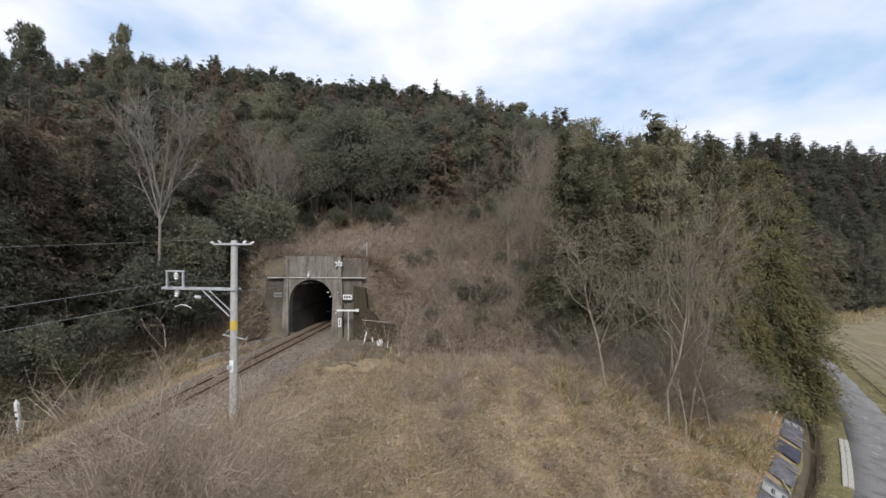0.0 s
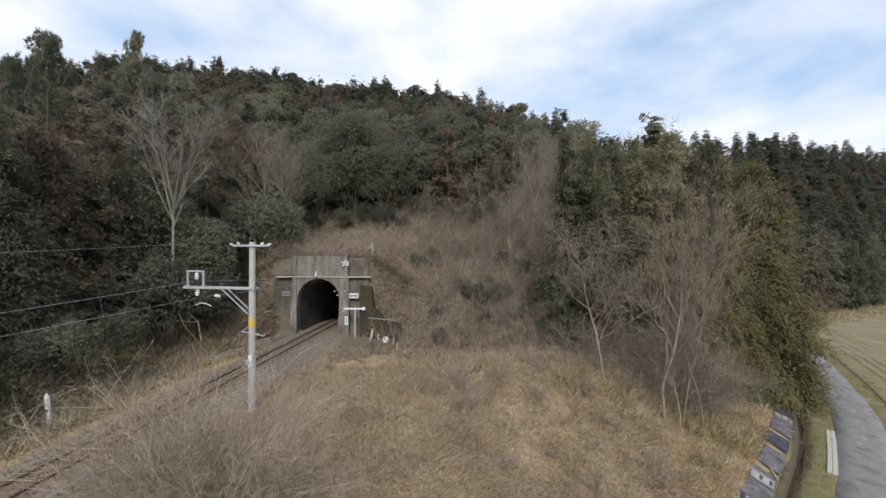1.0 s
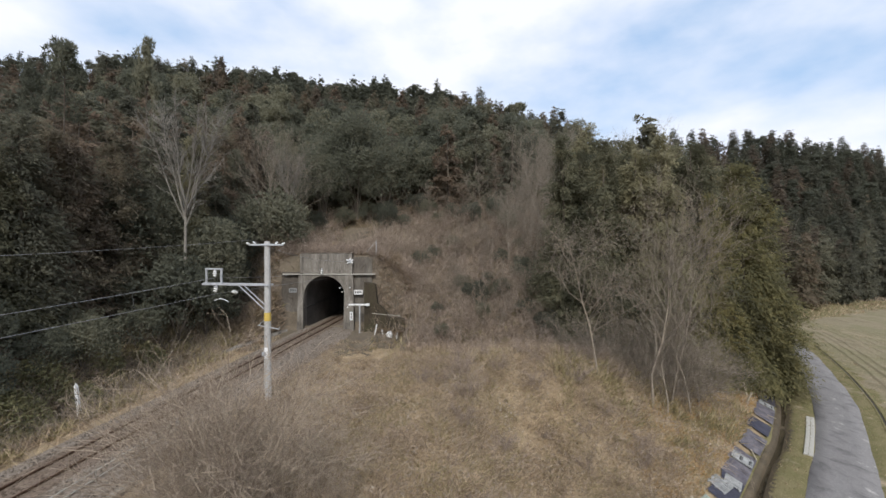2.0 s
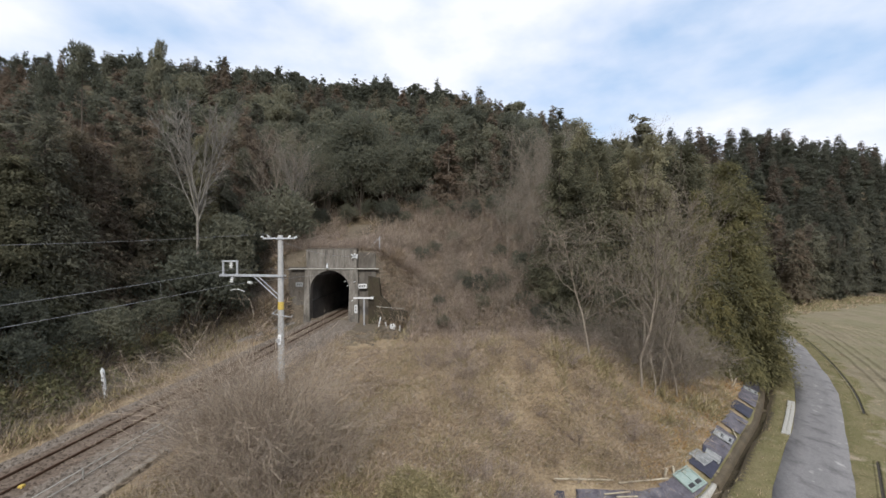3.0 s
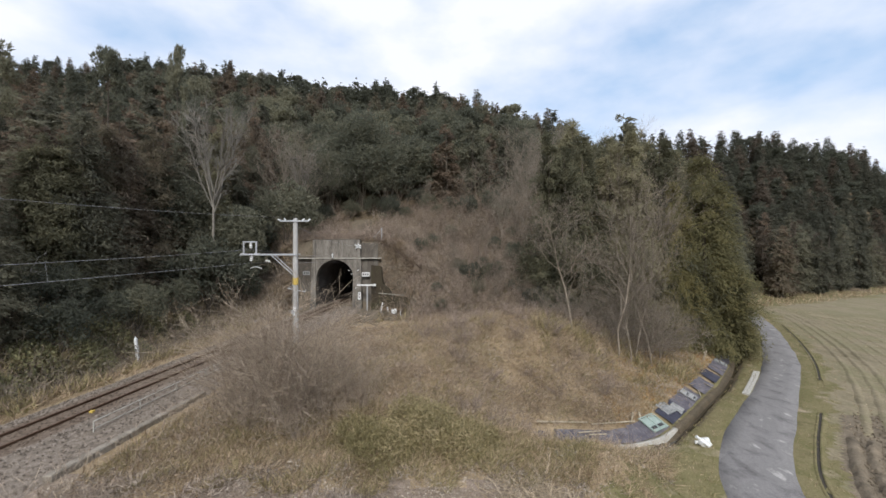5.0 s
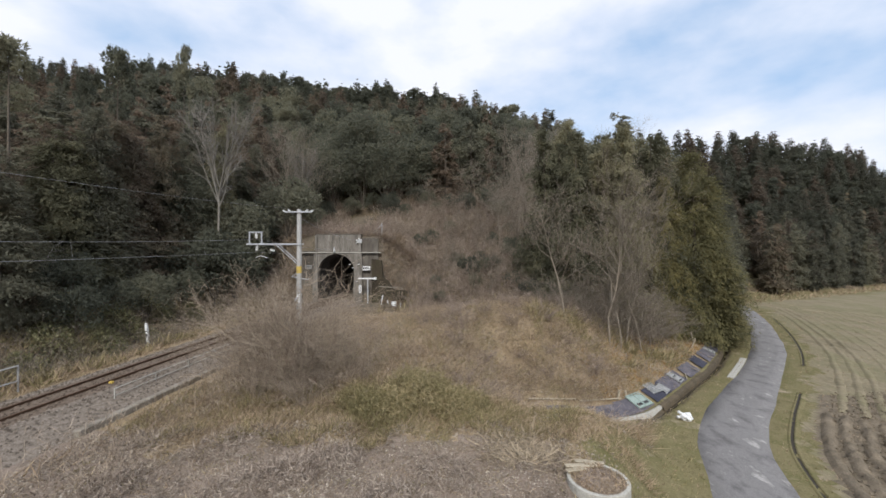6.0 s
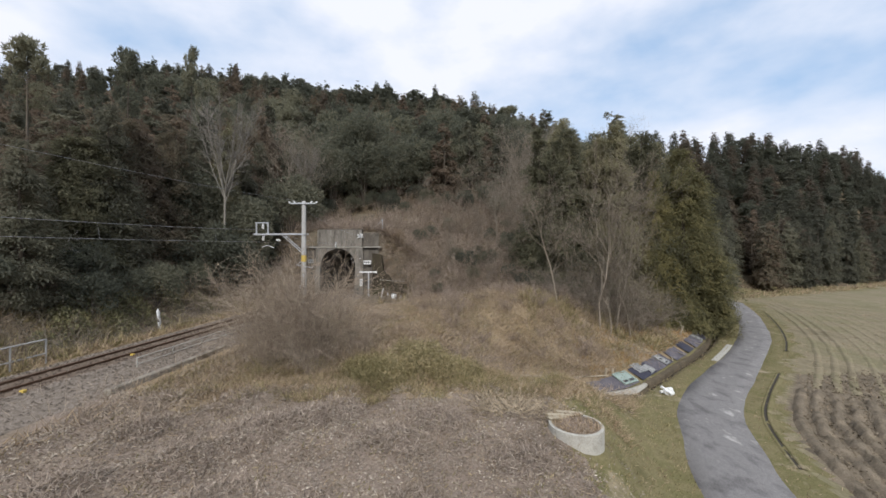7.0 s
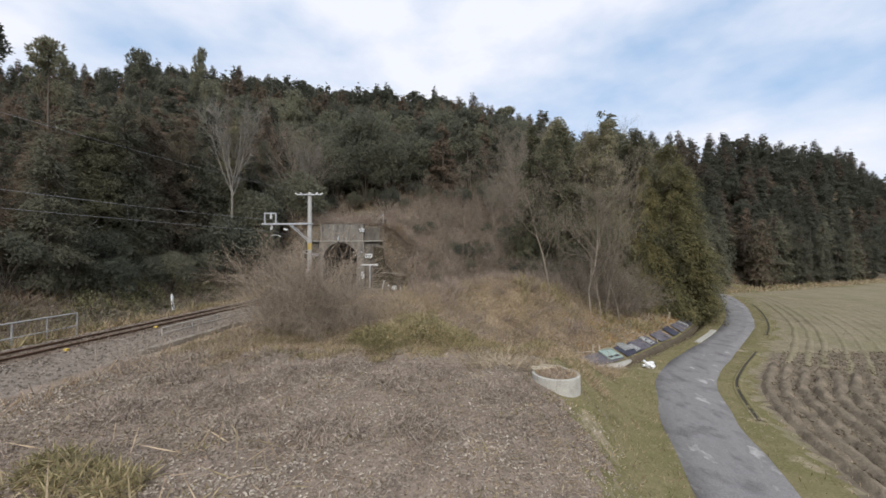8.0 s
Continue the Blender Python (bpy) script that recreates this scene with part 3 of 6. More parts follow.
def needle_mesh(centers, dirs, length, width, rng, facing):
    """Pointed sprays: one triangle each, turned roughly outwards."""
    n = len(centers)
    dirs = dirs / np.maximum(np.linalg.norm(dirs, axis=1, keepdims=True), 1e-6)
    b = np.cross(dirs, facing + 0.35 * rng.normal(size=(n, 3)))
    b /= np.maximum(np.linalg.norm(b, axis=1, keepdims=True), 1e-6)
    length, width = np.broadcast_to(length, n)[:, None], np.broadcast_to(width, n)[:, None]
    v = np.empty((n, 3, 3))
    v[:, 0] = centers + b * width * 0.5
    v[:, 1] = centers - b * width * 0.5
    v[:, 2] = centers + dirs * length
    return v.reshape(-1, 3), np.arange(n * 3).reshape(n, 3)


def tube_mesh(segs, sides=3):
    """Segments (p0, p1, r0, r1) as thin open tubes."""
    p0, p1 = np.array([s[0] for s in segs], float), np.array([s[1] for s in segs], float)
    r0, r1 = np.array([s[2] for s in segs], float), np.array([s[3] for s in segs], float)
    d = p1 - p0
    d /= np.maximum(np.linalg.norm(d, axis=1, keepdims=True), 1e-9)
    ref = np.where(np.abs(d[:, 2:3]) < 0.9, np.array([[0, 0, 1.0]]), np.array([[1.0, 0, 0]]))
    u = np.cross(d, ref)
    u /= np.maximum(np.linalg.norm(u, axis=1, keepdims=True), 1e-9)
    w = np.cross(d, u)
    n = len(segs)
    v = np.empty((n, 2 * sides, 3))
    for i in range(sides):
        a = 2 * math.pi * i / sides
        o = u * math.cos(a) + w * math.sin(a)
        v[:, i] = p0 + o * r0[:, None]
        v[:, sides + i] = p1 + o * r1[:, None]
    loc = np.array([(i, (i + 1) % sides, sides + (i + 1) % sides, sides + i) for i in range(sides)])
    f = (np.arange(n)[:, None, None] * 2 * sides + loc[None]).reshape(-1, 4)
    return v.reshape(-1, 3), f


def branching(rng, height, trunk_r, levels, spread, kids, up=0.35, start=0.25, lean=0.0, curl=0.16):
    """Skeleton of a bare tree as segments."""
    segs = []

    def grow(p, d, length, r, level):
        steps = 5 if level == 0 else 3
        q = p.copy()
        pts = [q.copy()]
        for i in range(steps):
            d = d + rng.normal(size=3) * curl * (0.5 if level == 0 else 1.0)
            d[2] += 0.04 * up
            d /= np.linalg.norm(d)
            nq = q + d * length / steps
            ra, rb = r * (1 - 0.8 * i / steps), r * (1 - 0.8 * (i + 1) / steps)
            segs.append((q, nq, ra, max(rb, 0.008)))
            q = nq
            pts.append(q.copy())
        if level >= levels:
            return
        for k in range(kids[level]):
            t = start + (1 - start) * (k + rng.uniform(0, 1)) / kids[level] if level == 0 else rng.uniform(0.25, 1.0)
            i = min(int(t * steps), steps - 1)
            base = pts[i] + (pts[i + 1] - pts[i]) * (t * steps - i)
            side_dir = np.cross(d, rng.normal(size=3))
            side_dir /= np.linalg.norm(side_dir)
            nd = d * (1 - spread) + side_dir * spread
            nd[2] += up * 0.5
            nd /= np.linalg.norm(nd)
            grow(base, nd, length * rng.uniform(0.38, 0.62) * (1.05 - 0.45 * t if level == 0 else 1), r * (1 - 0.75 * t) * 0.6, level + 1)

    grow(np.zeros(3), np.array([lean, 0, 1.0]), height, trunk_r, 0)
    return segs


def tree_thing(name, label, category, trunk, crown, group=""):
    ob = thing(name, 0, 0, -200, label, category, group)
    if trunk is not None:
        mesh_object("trunk", *trunk[:2], trunk[2], ob, smooth=True)
    if crown is not None:
        mesh_object("crown", *crown[:2], crown[2], ob)
    return ob


def conifer(name, label, h, rad, n, mat, rng, low=0.12, droop=0.35, leaf=(0.42, 0.17), group="", power=0.66, per=12, boughs=0, hang=0.026):
    """A cone of drooping sprays round a tapered trunk."""
    sprays = n // per
    t = low + (1 - low) * (1 - rng.uniform(0, 1, sprays) ** 0.6 * 0.995)
    az = rng.uniform(0, 6.28, sprays)
    if boughs:
        # sprays gathered into separate boughs with gaps between
        count = sprays // boughs
        bt, ba = low + (1 - low) * (1 - rng.uniform(0, 1, count) ** 0.6 * 0.995), rng.uniform(0, 6.28, count)
        own = rng.integers(0, count, sprays)
        t = np.clip(bt[own] - np.abs(rng.normal(0, hang, sprays)), low, 0.998)
        az = ba[own] + rng.normal(0, 0.24, sprays)
    lob = 1 + 0.16 * np.sin(3 * az + rng.uniform(0, 6)) + 0.14 * np.sin(17 * t + 2 * az) + rng.normal(0, 0.10, sprays)
    reach = rad * np.clip((1 - t) / (1 - low), 0.05, 1) ** power * lob * np.minimum(1, 0.55 + (t - low) * 6)
    frac = rng.uniform(0.45, 1.0, sprays) ** 0.6
    base = np.stack([reach * frac * np.cos(az), reach * frac * np.sin(az), t * h - reach * frac * droop * 0.6], 1)
    out = np.stack([np.cos(az), np.sin(az), np.full(sprays, -droop)], 1)
    c = np.repeat(base, per, 0) + rng.normal(size=(sprays * per, 3)) * np.array([0.2, 0.2, 0.13]) * (h / 16) + np.repeat(out, per, 0) * (rng.uniform(-0.55, 0.2, (sprays * per, 1)) * np.repeat(np.minimum(reach, 1.4), per)[:, None])
    d = np.repeat(out, per, 0) + rng.normal(size=(sprays * per, 3)) * 0.55
    tip = np.repeat(t, per) > 0.93
    d[tip, 2] += 1.0
    crown = (*needle_mesh(c, d, leaf[0] * rng.uniform(0.6, 1.3, len(c)), leaf[1] * rng.uniform(0.7, 1.3, len(c)), rng, np.repeat(np.stack([np.cos(az), np.sin(az), np.full(sprays, 0.7)], 1), per, 0)), mat)
    segs = [((0, 0, -0.6), (0, 0, h * 0.4), h * 0.016, h * 0.011), ((0, 0, h * 0.4), (0, 0, h * 0.9), h * 0.011, 0.02)]
    for i in range(0, sprays, max(1, sprays // 40)):
        z = base[i, 2] + 0.4 * reach[i] * droop
        segs.append(((0, 0, z), tuple(base[i]), 0.045 * h / 16, 0.012))
    tv, tf = tube_mesh(segs, 5)
    return tree_thing(name, label, "tree", (tv, tf, M_BARK), crown, group)


def broadleaf(name, label, h, rad, n, mat, rng, leaf=(0.34, 0.2), clumps=46, group="", base=0.35, bark=None, leader=False):
    """A round crown of leaf clumps on a forked trunk."""
    d = rng.normal(size=(clumps, 3))
    d /= np.linalg.norm(d, axis=1, keepdims=True)
    d[:, 2] = np.where(d[:, 2] < -0.45, -d[:, 2], d[:, 2])
    cz = h * (base + (1 - base) / 2)
    half = np.array([rad, rad, h * (1 - base) / 2])
    cc = d * half * rng.uniform(0.55, 0.92, (clumps, 1)) + np.array([0, 0, cz])
    cr = rng.uniform(0.26, 0.42, clumps) * rad
    per = n // clumps
    o = rng.normal(size=(clumps * per, 3))
    o /= np.linalg.norm(o, axis=1, keepdims=True)
    o *= rng.uniform(0.5, 1.0, (clumps * per, 1)) ** 0.5
    c = np.repeat(cc, per, 0) + o * np.repeat(cr, per)[:, None] * np.array([1, 1, 0.75])
    crown = (*needle_mesh(c, o + rng.normal(size=o.shape) * 0.6 + np.array([0, 0, 0.1]), leaf[0] * rng.uniform(0.6, 1.3, len(c)), leaf[1], rng, o + np.array([0, 0, 0.35])), mat)
    segs = [((0, 0, -0.6), (0, 0, h * base), h * 0.02, h * 0.015)]
    if leader:
        segs = [((0, 0, -0.6), (0, 0, h * 0.9), h * 0.012, 0.02)] + [((0, 0, c[2] - 0.2), tuple(c), 0.03, 0.01) for c in cc]
    for i in range(0 if leader else min(9, clumps)):
        mid = cc[i] * np.array([0.4, 0.4, 0.5]) + np.array([0, 0, h * base * 0.6])
        segs += [((0, 0, h * base * 0.95), tuple(mid), h * 0.008, h * 0.005), (tuple(mid), tuple(cc[i]), h * 0.005, 0.012)]
    tv, tf = tube_mesh(segs, 5)
    return tree_thing(name, label, "tree", (tv, tf, bark or M_BARK), crown, group)


def plant(proto, x, y, scale=1.0, sink=0.15, wide=1.0, z=None):
    g = land_at(x, y) if z is None else z
    ob = copy_thing(proto, pose(x, y, g - sink, random.uniform(-2, 2), random.uniform(-2, 2), random.uniform(0, 360)))
    ob.scale = (scale * wide, scale * wide, scale)
    return ob


def drop(proto):
    for o in (*proto.children_recursive, proto):
        bpy.data.objects.remove(o)


def sites(n, x0, x1, y0, y1, gap, ok, seed, taken=None):
    """Up to n places at least gap apart."""
    r, out = random.Random(seed), [] if taken is None else taken
    start = len(out)
    for _ in range(n * 40):
        if len(out) - start >= n:
            break
        x, y = r.uniform(x0, x1), r.uniform(y0, y1)
        if ok(x, y) and all((x - a) ** 2 + (y - b) ** 2 > gap * gap for a, b in out):
            out.append((x, y))
    return out[start:]


def joined(name, label, category, places):
    """Trees too far off to tell apart, as one sheet of growth: (prototype, x, y, height scale, width scale)."""
    vs, fs, slots, mats, base = [], [], [], [], 0
    for proto, x, y, s, w in places:
        a = random.uniform(0, 6.28)
        turn = np.array([[math.cos(a), math.sin(a), 0], [-math.sin(a), math.cos(a), 0], [0, 0, 1]])
        me = [c for c in proto.children if c.name.startswith("crown")][0].data
        co, ix = np.empty(len(me.vertices) * 3), np.empty(len(me.loops), np.int64)
        me.vertices.foreach_get("co", co)
        me.loops.foreach_get("vertex_index", ix)
        if me.materials[0] not in mats:
            mats.append(me.materials[0])
        f = ix.reshape(-1, 3)
        vs.append((co.reshape(-1, 3) @ turn) * np.array([s * w, s * w, s]) + np.array([x, y, land_at(x, y) - 0.3]))
        fs.append(f + base)
        slots.append(np.full(len(f), mats.index(me.materials[0])))
        base += len(co) // 3
    return tagged(mesh_object(name, np.vstack(vs), np.vstack(fs), mats, slots=np.concatenate(slots)), label, category, kind="stuff")


rt = np.random.default_rng(11)
random.seed(4)
cedars = [conifer("cedar_tree", "tall dense green cedar with drooping sprays", 16, 3.2, 30000, M_GROVE, rt, low=0.03, droop=0.6, leaf=(0.28, 0.095), group="cedar grove by the road", per=16, boughs=9) for _ in range(2)]
edge_cedar = conifer("cedar_tree", "broad cedar with sunlit yellow green hanging sprays at the road's edge", 18, 4.0, 52000, M_EDGE, rt, low=0.03, droop=0.75, leaf=(0.27, 0.10), group="cedar grove by the road", power=0.5, per=18, boughs=11, hang=0.034)
near_dark = [conifer("cedar_tree", "tall dark green cedar with hanging sprays on the bank", 16, 3.3, 26000, m, rt, low=0.03, droop=0.6, leaf=(0.29, 0.10), group="hillside cedars", per=14, boughs=8, hang=0.03) for m in (M_CEDAR, M_GROVE)]
brown = [conifer("cedar_tree", "tall bronze tinged winter cedar on the hillside", 16, 3.4, 26000, M_CEDARBROWN, rt, low=0.03, droop=0.6, leaf=(0.29, 0.10), group="hillside cedars", per=14, boughs=8) for _ in range(2)]
brown_far = [conifer("cedar_tree", "tall bronze tinged winter cedar on the hillside", 16, 3.4, 4600, M_CEDARBROWN, rt, low=0.03, leaf=(0.48, 0.26), group="hillside cedars", per=14, boughs=3) for _ in range(2)]
dark = [conifer("cedar_tree", "tall dark green cedar on the hillside", 16, 3.4, 4800, M_CEDAR, rt, low=0.03, leaf=(0.48, 0.26), group="hillside cedars", per=14, boughs=3) for _ in range(2)]
pines = [broadleaf("pine_tree", "dark pine with a layered crown on the ridge", 14, 3.5, 4400, M_PINE, rt, leaf=(0.46, 0.27), clumps=44, base=0.06, group="ridge pines", leader=True) for _ in range(2)]
round_trees = [broadleaf("evergreen_tree", "dark round crowned evergreen broadleaf tree", 11, 4.2, 15000, M_BROAD, rt, leaf=(0.26, 0.13), clumps=90, base=0.02, group="hillside evergreens") for _ in range(2)]
round_far = [broadleaf("evergreen_tree", "dark round crowned evergreen broadleaf tree", 12, 4.4, 4800, M_BROAD, rt, leaf=(0.42, 0.28), clumps=60, base=0.05, group="hillside evergreens")]
round_low = [broadleaf("evergreen_bush", "dark evergreen bush at the foot of the wood", 4.4, 1.9, 4200, M_BROAD, rt, leaf=(0.16, 0.11), clumps=40, base=0.08, group="evergreen bushes") for _ in range(2)]
far_pines = [conifer("pine_tree", "slender dark pine on the distant ridge", 13, 1.9, 1700, M_PINE, rt, low=0.05, leaf=(0.62, 0.30), group="ridge pines", per=9, power=0.55) for _ in range(2)]
far_pines += [broadleaf("pine_tree", "small dark pine with a layered crown", 12, 2.0, 1700, M_PINE, rt, leaf=(0.55, 0.34), clumps=26, base=0.08, group="ridge pines", leader=True)]
far_cedars = [conifer("cedar_tree", "dark cedar on the far hillside", 16, 3.0, 4200, m, rt, low=0.03, droop=0.7, leaf=(0.52, 0.24), group="hillside cedars", per=10) for m in (M_CEDAR, M_CEDARBROWN)]
far_columns = [conifer("cedar_tree", "narrow dark cedar with a bare foot in the far wood", 17, 2.3, 4600, m, rt, low=0.1, droop=0.9, leaf=(0.50, 0.22), group="hillside cedars", power=0.42, per=10, boughs=4, hang=0.05) for m in (M_CEDAR, M_CEDARBROWN, M_CEDAR)]
olive_tree = broadleaf("evergreen_tree", "olive green evergreen tree at the edge of the wood", 9, 2.3, 9000, M_BROAD, rt, leaf=(0.24, 0.11), clumps=60, base=0.05, group="hillside evergreens")
thin_pines = [broadleaf("pine_tree", "thin emergent pine with a sparse crown", 17, 1.6, 3000, M_PINE, rt, leaf=(0.34, 0.15), clumps=22, base=0.5, group="ridge pines", leader=True) for _ in range(2)]

# cedar grove beside the road
spots = [(13.4, 31.0), (15.8, 31.6), (18.2, 30.8), (20.8, 32.0), (22.6, 33.2), (24.6, 35.6), (27.8, 36.4), (30.6, 41.0), (22.0, 36.0), (17.0, 36.5), (33.4, 46.0), (13.5, 37.0), (36.0, 52.0), (26.0, 41), (20, 41), (15, 42), (30, 48), (24, 47), (11.4, 35.5), (28.8, 34.8), (31.6, 39.8), (35.8, 46.5), (39, 58), (34, 56), (28, 54)]
for i, (x, y) in enumerate(spots):
    plant((cedars if y < 43.5 else dark)[i % 2], x, y, random.uniform(1.14, 1.34) * (1.0 if y < 43 else 1.02), wide=1.05 if x in (28.8, 31.6, 35.8) else random.uniform(0.95, 1.15))
plant(edge_cedar, 25.3, 31.0, 1.06, wide=1.02)
plant(edge_cedar, 28.4, 35.6, 1.0, wide=0.9)
plant(edge_cedar, 21.6, 29.6, 0.88, wide=0.72)
# dark wood on the bank beside the track
taken = []
def canopy(y):
    """Height that the crowns of the wood on the bank keep below."""
    return 10.8 + 0.47 * y


for x, y in sites(80, -52, -25.5, 4, 54, 3.0, lambda x, y: x < (-28.6 if 19 < y < 39 else -25.5), 3, taken):
    near_edge = x > -34
    p = random.choice(brown + brown + near_dark + (round_trees[:1] if y > 24 else near_dark[:1])) if near_edge else random.choice(dark + brown_far)
    tall = random.uniform(0.92, 1.12) * (0.88 if x > -29 else 1.04)
    h = 11 if p in round_trees else 16
    tall = min(tall, (canopy(y) - random.uniform(0, 1.8) - land_at(x, y)) / h)
    plant(p, x, y, tall, wide=random.uniform(1.0, 1.25) / max(tall, 0.7) * min(tall, 1.05))
for p, x, y, tall in ((near_dark[0], -28.9, 35.8, 1.05), (brown[0], -29.8, 31.8, 1.0), (near_dark[1], -27.4, 38.4, 0.95), (near_dark[0], -25.6, 40.6, 0.9), (brown[1], -30.2, 26.6, 1.0), (near_dark[1], -29.4, 22.4, 0.8)):
    plant(p, x, y, min(tall, (canopy(y) - land_at(x, y)) / 16), wide=1.1)
back_wood = [(random.choice(far_cedars), x, y, max(0.45, min(random.uniform(0.9, 1.1), (canopy(min(y, 62)) - random.uniform(-0.5, 2.0) - land_at(x, y)) / 16)), random.uniform(1.0, 1.2)) for x, y in sites(120, -100, -50, 8, 84, 3.4, lambda x, y: True, 10, taken)]
joined("bank_wood", "dark close standing cedars deep in the wood on the bank", "cedar wood", back_wood)
for x, y in sites(16, -29, -25.0, 2, 43, 2.2, lambda x, y: True, 5, taken):
    plant(random.choice(round_low), x, y, random.uniform(0.6, 1.1))
for x, y, top, w in ((-30.6, 36.5, 33.6, 0.42), (-35.0, 32.6, 32.2, 0.6), (-41.6, 36.0, 31.4, 0.6), (-34.5, 22.0, 27.6, 0.9), (-32.5, 15.5, 25.5, 0.9)):
    plant(random.choice(thin_pines), x, y, (top - land_at(x, y)) / 17, wide=w)
# hill behind the tunnel
taken, crest_sites = [], []
for x, y in sites(150, -64, 66, 57, 82, 3.1, lambda x, y: y > 58 + 0.2 * max(x, 0) and y > hill_base(x) + 12 and abs(x - 0.254 * (y + 1)) > 2.2, 7, taken):
    p = random.choice(dark + pines + pines + brown_far[:1] + round_far)
    plant(p, x, y, random.uniform(0.75, 0.95))
for x, y in sites(540, -98, 60, 80, 126, 2.6, lambda x, y: y < np.interp(x, [-90, -20, -15, 10, 27, 36, 60], [128, 124, 117, 103, 101, 96, 92]) and x > -0.8 * (y + 12) and abs(x - 0.254 * (y + 1)) > (2.0 if y < 86 else 0), 8, taken):
    size, wide = random.uniform(0.56, 0.76) * (1.25 if random.random() < 0.05 else 1), random.uniform(1.15, 1.45)
    if y < 98:
        plant(random.choice(far_pines + far_cedars), x, y, size, wide=wide)
    else:
        crest_sites.append((x, y, size, wide))
far_left = [(random.choice(far_pines + far_cedars), x, y, random.uniform(0.45, 0.6), random.uniform(1.1, 1.4)) for x, y in sites(190, -165, -58, 48, 128, 3.0, lambda x, y: -1.4 * (y + 12) < x < -0.78 * (y + 12) and x < -58, 12, taken)]
joined("hill_wood", "dark mixed cedars and pines on the far shoulder of the hill", "cedar wood", far_left)
joined("ridge_pines", "dark pines standing close along the hill crest", "pine wood", [(far_pines[i % 3], x, y, z, w) for i, (x, y, z, w) in enumerate(crest_sites)])
plant(olive_tree, -23.4, 36.6, 1.25)
plant(olive_tree, -24.0, 40.5, 1.05)
plant(round_trees[0], -14.2, 59.0, 1.55)
plant(round_trees[1], -19.0, 57.5, 1.1)
plant(round_trees[1], -9.5, 58.5, 1.15)
# wood beyond the field
deep_wood = []
for x, y in sites(300, 44, 200, 60, 200, 3.1, lambda x, y: 0.5 < y - hill_base(x) < 50, 9, []):
    size, wide = random.uniform(0.72, 0.93), random.uniform(1.15, 1.45)
    if y - hill_base(x) < 11 and x < 120:
        plant(random.choice(far_columns), x, y, size, wide=wide)
    else:
        deep_wood.append((random.choice(far_cedars + far_pines), x, y, size, wide))
joined("far_wood", "dark cedar wood rising behind the field", "cedar wood", deep_wood)

# bare trees
def bare_tree(name, label, segs, mat, category="tree", group="", limit=0.035):
    """Trunk and limbs as one part, the thin twigs as another."""
    ob = thing(name, 0, 0, -200, label, category, group)
    thick = [s for s in segs if s[2] > limit]
    fine = [s for s in segs if s[2] <= limit]
    mesh_object("trunk", *tube_mesh(thick, 6), mat, ob, smooth=True)
    mesh_object("twig_crown", *tube_mesh(fine, 3), M_TWIG if mat is M_BARK else mat, ob)
    return ob


rb = np.random.default_rng(23)
M_GREYTWIG = material("grey tan winter twigs", [(0.145, 0.12, 0.094), (0.235, 0.196, 0.152), (0.32, 0.27, 0.21)], 0.8, 8, 0.95, 0.0, island=0.5)
winter_a = bare_tree("bare_tree", "tall pale leafless tree with upright limbs", branching(rb, 10.6, 0.085, 3, 0.40, [18, 8, 8], up=0.65, start=0.25, curl=0.24), M_GREYTWIG, group="bare trees before the cedars")
winter_b = bare_tree("bare_tree", "tall pale leafless tree with upright limbs", branching(rb, 9.6, 0.075, 3, 0.42, [16, 8, 8], up=0.6, start=0.25, curl=0.24), M_GREYTWIG, group="bare trees before the cedars")
winter_c = bare_tree("bare_tree", "small leafless tree with wide branches in dry grass", branching(rb, 7.6, 0.075, 3, 0.58, [16, 8, 8], up=0.3, start=0.3, curl=0.24), M_GREYTWIG, group="bare trees before the cedars")
for p, x, y, s in ((winter_a, 12.7, 22.2, 1.06), (winter_b, 14.4, 23.2, 1.04), (winter_c, 9.2, 22.2, 1.2), (winter_c, 15.6, 23.0, 0.85), (winter_c, 17.2, 24.6, 0.8), (winter_c, 13.4, 21.8, 0.7)):
    plant(p, x, y, s)
winter_d = bare_tree("bare_tree", "pale leafless tree with forking limbs among dark cedars", branching(rb, 12.0, 0.10, 3, 0.5, [18, 7, 6], up=0.75, start=0.3), M_PALEBARK, group="bare trees on the hill")
for x, y, top in ((-22.5, 47.0, 25.0), (-20.5, 48.5, 24.0), (10.5, 49, 21.5), (13.5, 56, 27.5), (7.5, 46, 17.5), (12.2, 46.5, 20), (13.4, 50, 22), (14.4, 54, 26), (15.2, 58, 28), (16.6, 63, 29), (17.6, 67, 31), (9.5, 43, 17), (11, 52, 21), (8, 49, 18.5), (47, 86, land_at(47, 86) + 15), (52, 89, land_at(52, 89) + 15.5), (56, 91, land_at(56, 91) + 15), (2, 57, 22), (-3, 56, 21), (5, 58.5, 23.5), (9, 60, 26)):
    plant(winter_d, x, y, (top - land_at(x, y)) / 12.5)
for x, y, s in ((30, 62, 1.0), (36, 66, 1.05), (33, 64, 0.9), (44, 70, 1.0)):
    plant(winter_d, x, y, s * 1.3)


snag = bare_tree("dead_tree", "small bleached dead tree with bent limbs in the wood", branching(np.random.default_rng(31), 3.6, 0.07, 2, 0.7, [7, 4], up=0.0, start=0.4, lean=0.5, curl=0.3), material("bleached dead wood", [(0.34, 0.32, 0.29), (0.48, 0.45, 0.41)], 1.5, 14, 0.9, 0.3))
plant(snag, -29.4, 19.6, 1.0)


